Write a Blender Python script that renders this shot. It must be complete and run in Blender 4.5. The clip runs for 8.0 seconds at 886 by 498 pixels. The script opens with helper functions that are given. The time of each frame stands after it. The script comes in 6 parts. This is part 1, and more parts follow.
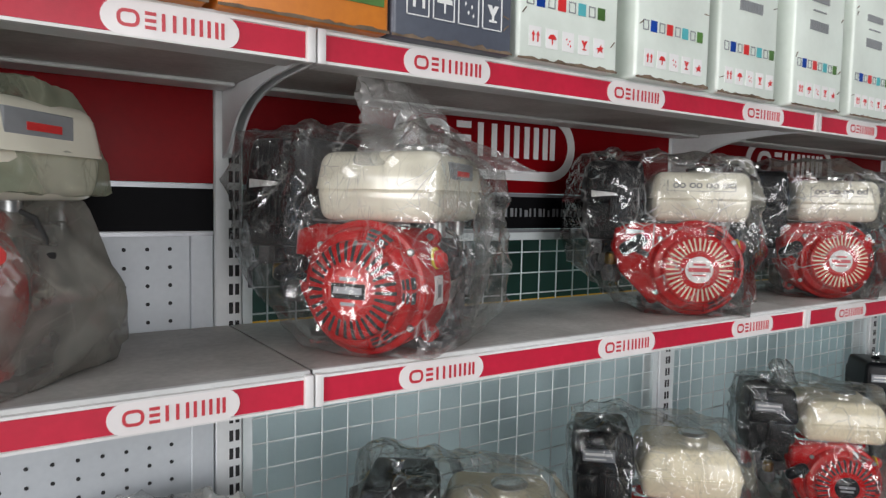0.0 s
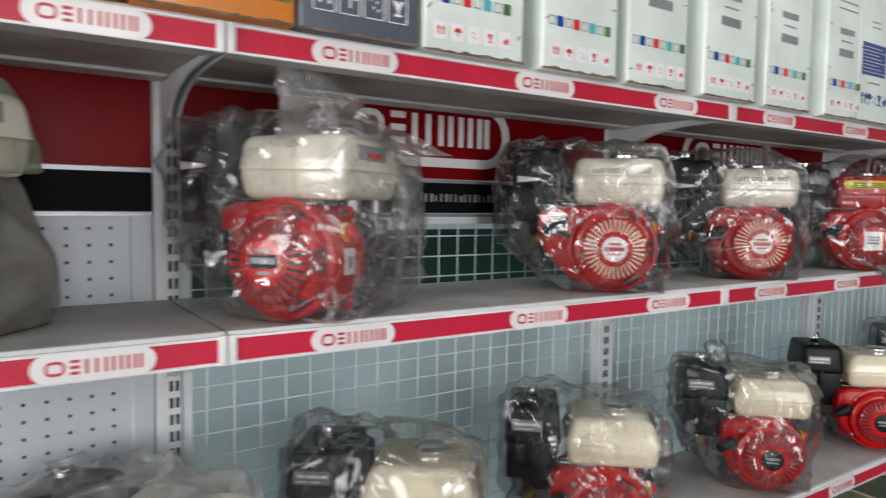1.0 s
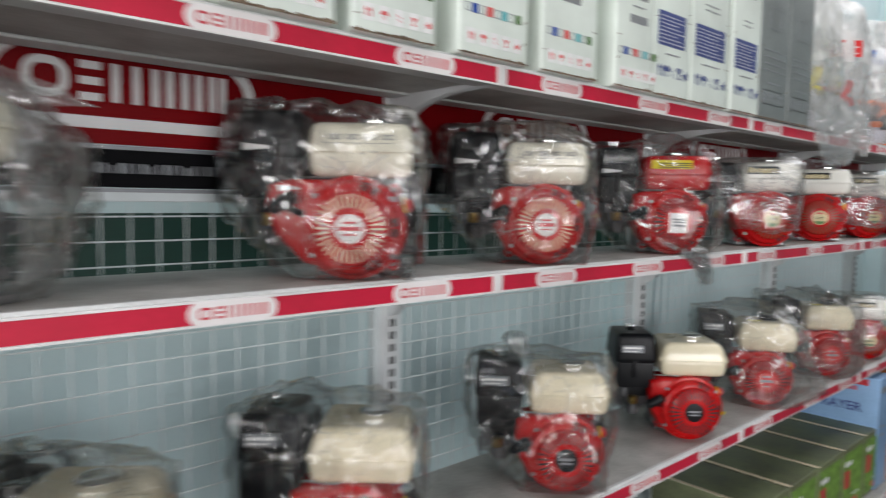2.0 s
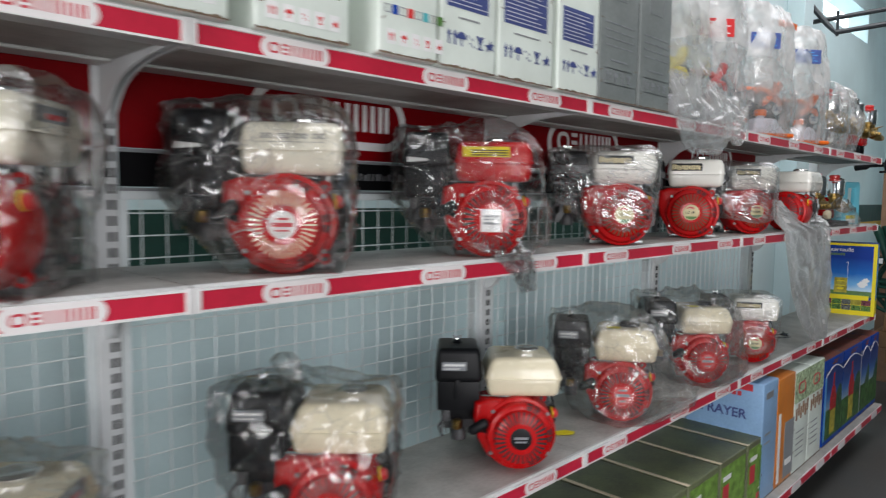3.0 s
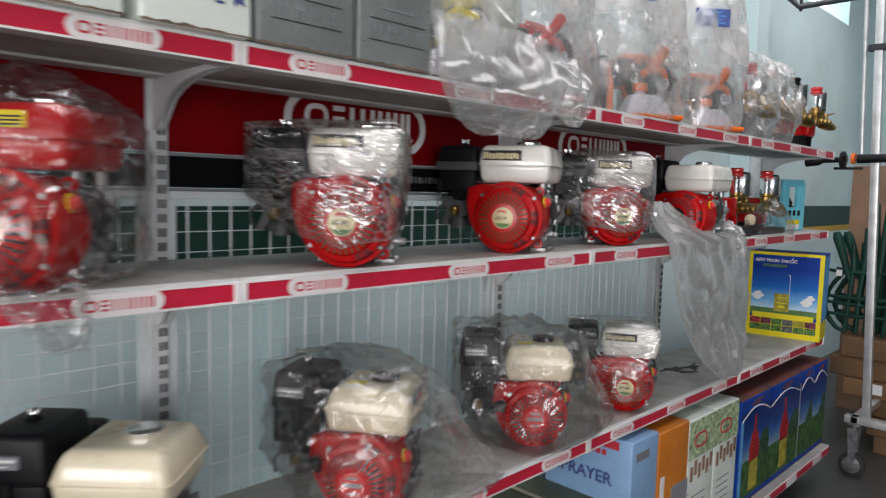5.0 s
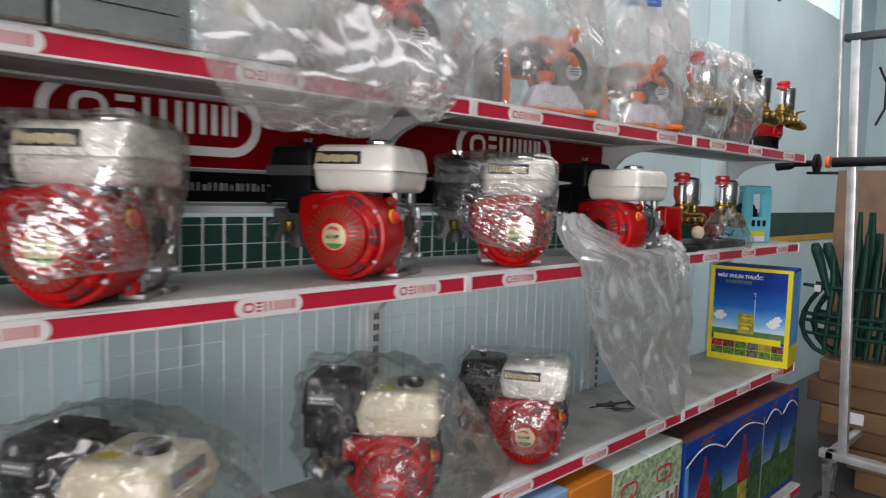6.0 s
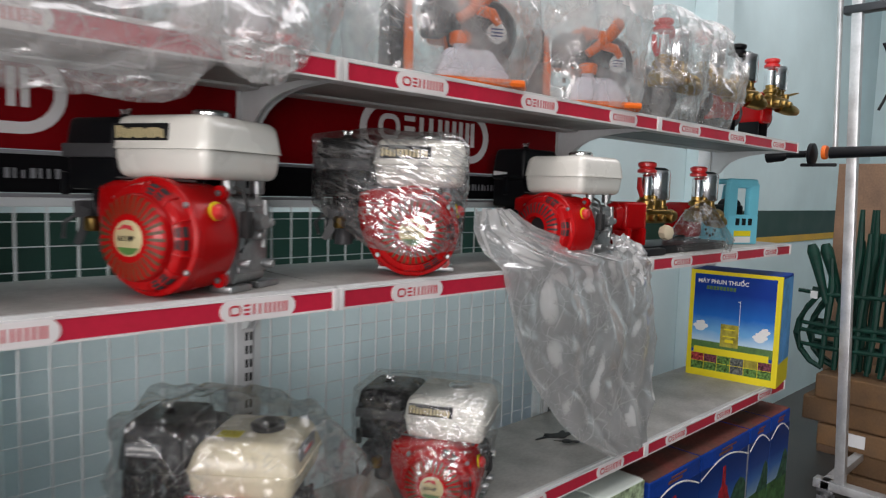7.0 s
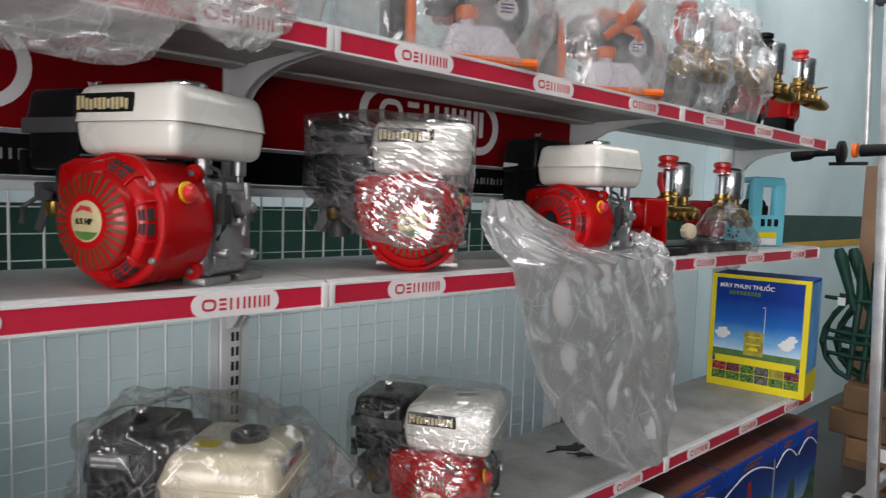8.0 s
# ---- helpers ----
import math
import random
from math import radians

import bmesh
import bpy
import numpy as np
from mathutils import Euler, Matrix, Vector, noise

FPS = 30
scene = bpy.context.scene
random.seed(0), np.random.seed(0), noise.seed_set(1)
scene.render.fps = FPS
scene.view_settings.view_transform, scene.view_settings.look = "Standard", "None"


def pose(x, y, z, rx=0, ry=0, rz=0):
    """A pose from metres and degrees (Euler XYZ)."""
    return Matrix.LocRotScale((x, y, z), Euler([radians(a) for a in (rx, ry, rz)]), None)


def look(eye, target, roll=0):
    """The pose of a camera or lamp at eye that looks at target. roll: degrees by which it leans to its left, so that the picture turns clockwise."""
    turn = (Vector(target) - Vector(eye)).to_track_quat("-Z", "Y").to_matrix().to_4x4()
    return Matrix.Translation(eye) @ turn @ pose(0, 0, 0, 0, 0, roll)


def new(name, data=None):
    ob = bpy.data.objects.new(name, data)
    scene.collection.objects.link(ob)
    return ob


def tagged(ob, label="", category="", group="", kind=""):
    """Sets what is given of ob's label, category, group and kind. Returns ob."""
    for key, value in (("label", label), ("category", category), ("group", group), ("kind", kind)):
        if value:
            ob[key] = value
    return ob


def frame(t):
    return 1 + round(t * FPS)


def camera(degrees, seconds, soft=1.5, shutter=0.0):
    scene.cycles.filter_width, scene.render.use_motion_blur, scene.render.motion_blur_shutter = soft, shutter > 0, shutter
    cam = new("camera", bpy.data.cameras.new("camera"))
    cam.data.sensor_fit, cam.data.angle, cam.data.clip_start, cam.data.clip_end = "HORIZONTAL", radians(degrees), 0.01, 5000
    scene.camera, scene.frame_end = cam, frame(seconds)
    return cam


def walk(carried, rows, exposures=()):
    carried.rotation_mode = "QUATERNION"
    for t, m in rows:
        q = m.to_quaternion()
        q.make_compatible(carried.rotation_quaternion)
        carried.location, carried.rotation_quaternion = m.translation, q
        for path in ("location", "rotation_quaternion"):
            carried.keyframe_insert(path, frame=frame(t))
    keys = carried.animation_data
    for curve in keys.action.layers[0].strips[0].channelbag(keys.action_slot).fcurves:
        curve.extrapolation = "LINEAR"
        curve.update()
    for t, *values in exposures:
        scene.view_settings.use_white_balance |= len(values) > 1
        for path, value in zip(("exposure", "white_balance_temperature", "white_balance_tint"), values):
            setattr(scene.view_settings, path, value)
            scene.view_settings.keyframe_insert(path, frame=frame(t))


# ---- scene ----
cam = camera(66.3, 8.0, soft=1.2, shutter=0.55)
PATH = [
    (0, (-0.346, -0.82, 1.659), (0.762, 0.839, 1.521), 1.1),
    (0.5, (-0.372, -0.906, 1.648), (0.737, 0.753, 1.514), 1.2),
    (1, (-0.287, -0.975, 1.626), (0.833, 0.676, 1.491), 0.9),
    (1.5, (-0.104, -1.024, 1.636), (1.15, 0.527, 1.491), 0.9),
    (2, (0.134, -1.006, 1.589), (1.473, 0.474, 1.443), 0.9),
    (2.2, (0.241, -0.993, 1.594), (1.653, 0.415, 1.437), 1.3),
    (3.3, (0.86, -1.117, 1.59), (2.292, 0.271, 1.43), 0.7),
    (3.5, (0.98, -1.12, 1.586), (2.406, 0.272, 1.421), 0.9),
    (4, (1.234, -1.148, 1.581), (2.654, 0.253, 1.429), 1.0),
    (4.2, (1.338, -1.174, 1.592), (2.751, 0.233, 1.433), 1.2),
    (5.3, (1.958, -1.172, 1.616), (3.364, 0.239, 1.437), 1.5),
    (5.5, (2.09, -1.176, 1.603), (3.488, 0.244, 1.434), 1.5),
    (6, (2.355, -1.186, 1.645), (3.747, 0.24, 1.473), 1.6),
    (6.5, (2.603, -1.14, 1.634), (3.99, 0.29, 1.455), 1.7),
    (7, (2.835, -1.096, 1.633), (4.213, 0.342, 1.455), 1.7),
    (7.5, (2.97, -1.059, 1.62), (4.344, 0.385, 1.456), 1.9),
    (8, (2.942, -1.012, 1.591), (4.295, 0.453, 1.435), 2.0),
]
walk(cam, [(t, look(eye, target, roll)) for t, eye, target, roll in PATH], exposures=[(0.0, -0.08, 6500, 10), (2.0, -0.03, 6500, 10), (3.6, 0.01, 6420, 11), (5.2, 0.03, 6600, 13), (8.0, 0.16, 6650, 14)])

# ---- daylight: open shop front behind the camera and at the near end ----
world = bpy.data.worlds.new("sky")
scene.world = world
world.use_nodes = True
_n = world.node_tree.nodes
_sky = _n.new("ShaderNodeTexSky")
_sky.sky_type = "NISHITA"
_sky.sun_disc = False
_sky.sun_elevation, _sky.sun_rotation = radians(48), radians(215)
_n["Background"].inputs["Strength"].default_value = 0.06
world.node_tree.links.new(_sky.outputs[0], _n["Background"].inputs[0])
_sun = new("sun", bpy.data.lights.new("sun", "SUN"))
_sun.data.energy, _sun.data.angle, _sun.data.color = 0.6, radians(18), (1.0, 0.97, 0.92)
_sun.matrix_world = look((-8, -14, 14), (-3, -7, 0))


def opening_lamp(name, eye, target, w, h, energy, color):
    ob = new(name, bpy.data.lights.new(name, "AREA"))
    ob.data.shape, ob.data.size, ob.data.size_y = "RECTANGLE", w, h
    ob.data.energy, ob.data.color = energy, color
    ob.matrix_world = look(eye, target)
    return ob


opening_lamp("entrance_daylight", (-7.15, -2.6, 1.8), (0, -1.9, 1.6), 4.4, 2.8, 410, (1.0, 0.98, 0.985))
opening_lamp("shopfront_daylight", (-0.35, -4.95, 1.9), (1.0, 0, 1.6), 2.3, 2.4, 126, (1.0, 0.98, 0.985))
opening_lamp("skylight", (4.7, -0.45, 4.1), (4.7, -0.45, 0), 8.4, 1.7, 100, (0.995, 0.985, 0.99))


# ---- materials ----
def mat(name, color, rough=0.5, metal=0.0, var=0.06, scale=6.0, fine=90.0, bump=0.02, dirt=0.0, coat=0.0, spec=0.5, per_piece=0.0):
    """A surface with slow stains and fine grain, both in real-world size."""
    m = bpy.data.materials.new(name)
    m.use_nodes = True
    nt = m.node_tree
    b = nt.nodes["Principled BSDF"]
    b.inputs["Metallic"].default_value = metal
    b.inputs["Coat Weight"].default_value = coat
    b.inputs["Coat Roughness"].default_value = 0.08
    b.inputs["Specular IOR Level"].default_value = spec
    geo = nt.nodes.new("ShaderNodeNewGeometry")
    slow = nt.nodes.new("ShaderNodeTexNoise")
    slow.inputs["Scale"].default_value, slow.inputs["Detail"].default_value = scale, 5
    grain = nt.nodes.new("ShaderNodeTexNoise")
    grain.inputs["Scale"].default_value, grain.inputs["Detail"].default_value = fine, 3
    for n in (slow, grain):
        nt.links.new(geo.outputs["Position"], n.inputs["Vector"])
    ramp = nt.nodes.new("ShaderNodeValToRGB")
    c = Vector(color)
    lo, hi = c * (1 - 2.2 * var), c * (1 + 1.6 * var)
    if dirt:
        lo = lo.lerp(Vector((0.16, 0.13, 0.10)), dirt)
    ramp.color_ramp.elements[0].position, ramp.color_ramp.elements[1].position = 0.3, 0.65
    ramp.color_ramp.elements[0].color = (*[max(0, v) for v in lo], 1)
    ramp.color_ramp.elements[1].color = (*[min(1, v) for v in hi], 1)
    nt.links.new(slow.outputs["Fac"], ramp.inputs["Fac"])
    mix = nt.nodes.new("ShaderNodeMix")
    mix.data_type, mix.blend_type = "RGBA", "OVERLAY"
    mix.inputs[0].default_value = min(0.35, 2.5 * var)
    nt.links.new(ramp.outputs[0], mix.inputs[6])
    nt.links.new(grain.outputs["Fac"], mix.inputs[7])
    last = mix.outputs[2]
    if per_piece:
        info, hsv = nt.nodes.new("ShaderNodeObjectInfo"), nt.nodes.new("ShaderNodeHueSaturation")
        rng = nt.nodes.new("ShaderNodeMapRange")
        rng.inputs["To Min"].default_value, rng.inputs["To Max"].default_value = 1 - per_piece, 1 + per_piece
        nt.links.new(info.outputs["Random"], rng.inputs["Value"])
        nt.links.new(rng.outputs[0], hsv.inputs["Value"])
        nt.links.new(last, hsv.inputs["Color"])
        last = hsv.outputs[0]
    nt.links.new(last, b.inputs["Base Color"])
    rr = nt.nodes.new("ShaderNodeMapRange")
    rr.inputs["To Min"].default_value, rr.inputs["To Max"].default_value = max(0.03, rough - 0.09), min(1, rough + 0.12)
    nt.links.new(slow.outputs["Fac"], rr.inputs["Value"])
    nt.links.new(rr.outputs[0], b.inputs["Roughness"])
    if bump:
        bp = nt.nodes.new("ShaderNodeBump")
        bp.inputs["Strength"].default_value, bp.inputs["Distance"].default_value = min(1, bump * 6), bump * 0.02
        nt.links.new(grain.outputs["Fac"], bp.inputs["Height"])
        nt.links.new(bp.outputs[0], b.inputs["Normal"])
    return m


def film(name, haze, gloss, crease, scale, tint=(0.985, 0.99, 0.985), streak=False, limit=0.2, milk=(0.93, 0.93, 0.92), white=0.2, rough=0.1, lines=1.0, patchy=1.0):
    """Thin clear plastic: see-through, slightly milky, with soft waves and thin sharp creases; white and extra gloss
    along these paint in glints.
    """
    m = bpy.data.materials.new(name)
    m.use_nodes = True
    nt = m.node_tree
    nt.nodes.clear()
    link = nt.links.new

    def math_node(op, a, b, c=None, clamp=False):
        n = nt.nodes.new("ShaderNodeMath")
        n.operation, n.use_clamp = op, clamp
        for k, v in enumerate((a, b, c)):
            if v is None:
                continue
            if isinstance(v, (int, float)):
                n.inputs[k].default_value = v
            else:
                link(v, n.inputs[k])
        return n.outputs[0]

    def remap(v, a, b, c, d):
        n = nt.nodes.new("ShaderNodeMapRange")
        for k, w in zip(("From Min", "From Max", "To Min", "To Max"), (a, b, c, d)):
            n.inputs[k].default_value = w
        link(v, n.inputs["Value"])
        return n.outputs[0]

    def cloud(vec, sc, detail, twist=0.0):
        n = nt.nodes.new("ShaderNodeTexNoise")
        n.inputs["Scale"].default_value, n.inputs["Detail"].default_value, n.inputs["Distortion"].default_value = sc, detail, twist
        link(vec, n.inputs["Vector"])
        return n.outputs["Fac"]

    geo = nt.nodes.new("ShaderNodeNewGeometry")
    pos = geo.outputs["Position"]

    def along(e, long, across):
        """Space squeezed so that noise runs in long pulls in the direction e."""
        e = Vector(e).normalized()
        f = (Vector((0, 0, 1)) - e * e.z).normalized() if abs(e.z) < 0.9 else Vector((0.73, -0.68, 0))
        g = e.cross(f)
        out = nt.nodes.new("ShaderNodeCombineXYZ")
        for k, (v, sc) in enumerate(((e, long), (f, across), (g, across))):
            d = nt.nodes.new("ShaderNodeVectorMath")
            d.operation = "DOT_PRODUCT"
            link(pos, d.inputs[0])
            d.inputs[1].default_value = tuple(v * sc)
            link(d.outputs["Value"], out.inputs[k])
        return out.outputs[0]

    patch = cloud(pos, 8, 2)
    if streak:
        pulls = [((0.66, -0.61, -0.42), 0.8, 10.0, 7, 0.005), ((0.6, -0.56, -0.57), 0.8, 12.0, 8, 0.003), ((0.7, -0.65, -0.1), 1.0, 8.0, 7, 0.003)]
    else:
        pulls = [((0.5, -0.5, 0.8), 1.0, 3.2, scale * 0.7, 0.008), ((0.7, -0.4, -0.5), 1.0, 4.0, scale * 1.2, 0.006), ((0.35, 0.3, 0.9), 1.0, 4.4, scale * 2.0, 0.0035)]
    normal, total = None, None
    for k, (e, a, b, sc, depth) in enumerate(pulls):
        net = nt.nodes.new("ShaderNodeTexVoronoi")
        net.feature = "DISTANCE_TO_EDGE"
        net.inputs["Scale"].default_value = sc
        link(along(e, a, b), net.inputs["Vector"])
        gate = remap(cloud(pos, 7 + 3 * k, 2, 0.0), *((0.52, 0.63, 0.04, 1.0) if not streak else (0.44, 0.56, 0.15, 1.0)))
        facet = nt.nodes.new("ShaderNodeBump")
        facet.inputs["Distance"].default_value = depth
        link(math_node("MULTIPLY", gate, crease), facet.inputs["Strength"])
        link(net.outputs["Distance"], facet.inputs["Height"])
        if normal is not None:
            link(normal, facet.inputs["Normal"])
        normal = facet.outputs[0]
        ln = math_node("MULTIPLY", remap(net.outputs["Distance"], 0.0, 0.035 if not streak else 0.12, 1.0, 0.0), remap(cloud(pos, 11 + 4 * k, 2, 0.0), 0.5, 0.6, 0.0, lines))
        total = ln if total is None else math_node("MAXIMUM", total, ln)

    tr = nt.nodes.new("ShaderNodeBsdfTransparent")
    tr.inputs[0].default_value = (*tint, 1)
    di, tl = nt.nodes.new("ShaderNodeBsdfDiffuse"), nt.nodes.new("ShaderNodeBsdfTranslucent")
    di.inputs[0].default_value = tl.inputs[0].default_value = (*milk, 1)
    half = nt.nodes.new("ShaderNodeMixShader")
    half.inputs[0].default_value = 0.42
    link(di.outputs[0], half.inputs[1])
    link(tl.outputs[0], half.inputs[2])
    body = nt.nodes.new("ShaderNodeMixShader")
    # White mixed in along the crease lines imitates glints and streaks.
    link(math_node("MULTIPLY_ADD", total, white, remap(patch, 0.38, 0.66, haze * (1 - 0.6 * patchy), haze * (1 + 0.8 * patchy)), True), body.inputs[0])
    link(tr.outputs[0], body.inputs[1])
    link(half.outputs[0], body.inputs[2])
    gl = nt.nodes.new("ShaderNodeBsdfGlossy")
    gl.inputs["Roughness"].default_value = rough
    link(normal, gl.inputs["Normal"])
    fr = nt.nodes.new("ShaderNodeFresnel")
    fr.inputs["IOR"].default_value = 1.45
    strength = math_node("MULTIPLY", fr.outputs[0], math_node("MULTIPLY_ADD", total, gloss * 3.2, gloss), None, True)
    top = nt.nodes.new("ShaderNodeMixShader")
    link(math_node("MINIMUM", strength, limit), top.inputs[0])
    link(body.outputs[0], top.inputs[1])
    link(gl.outputs[0], top.inputs[2])
    out = nt.nodes.new("ShaderNodeOutputMaterial")
    link(top.outputs[0], out.inputs[0])
    return m


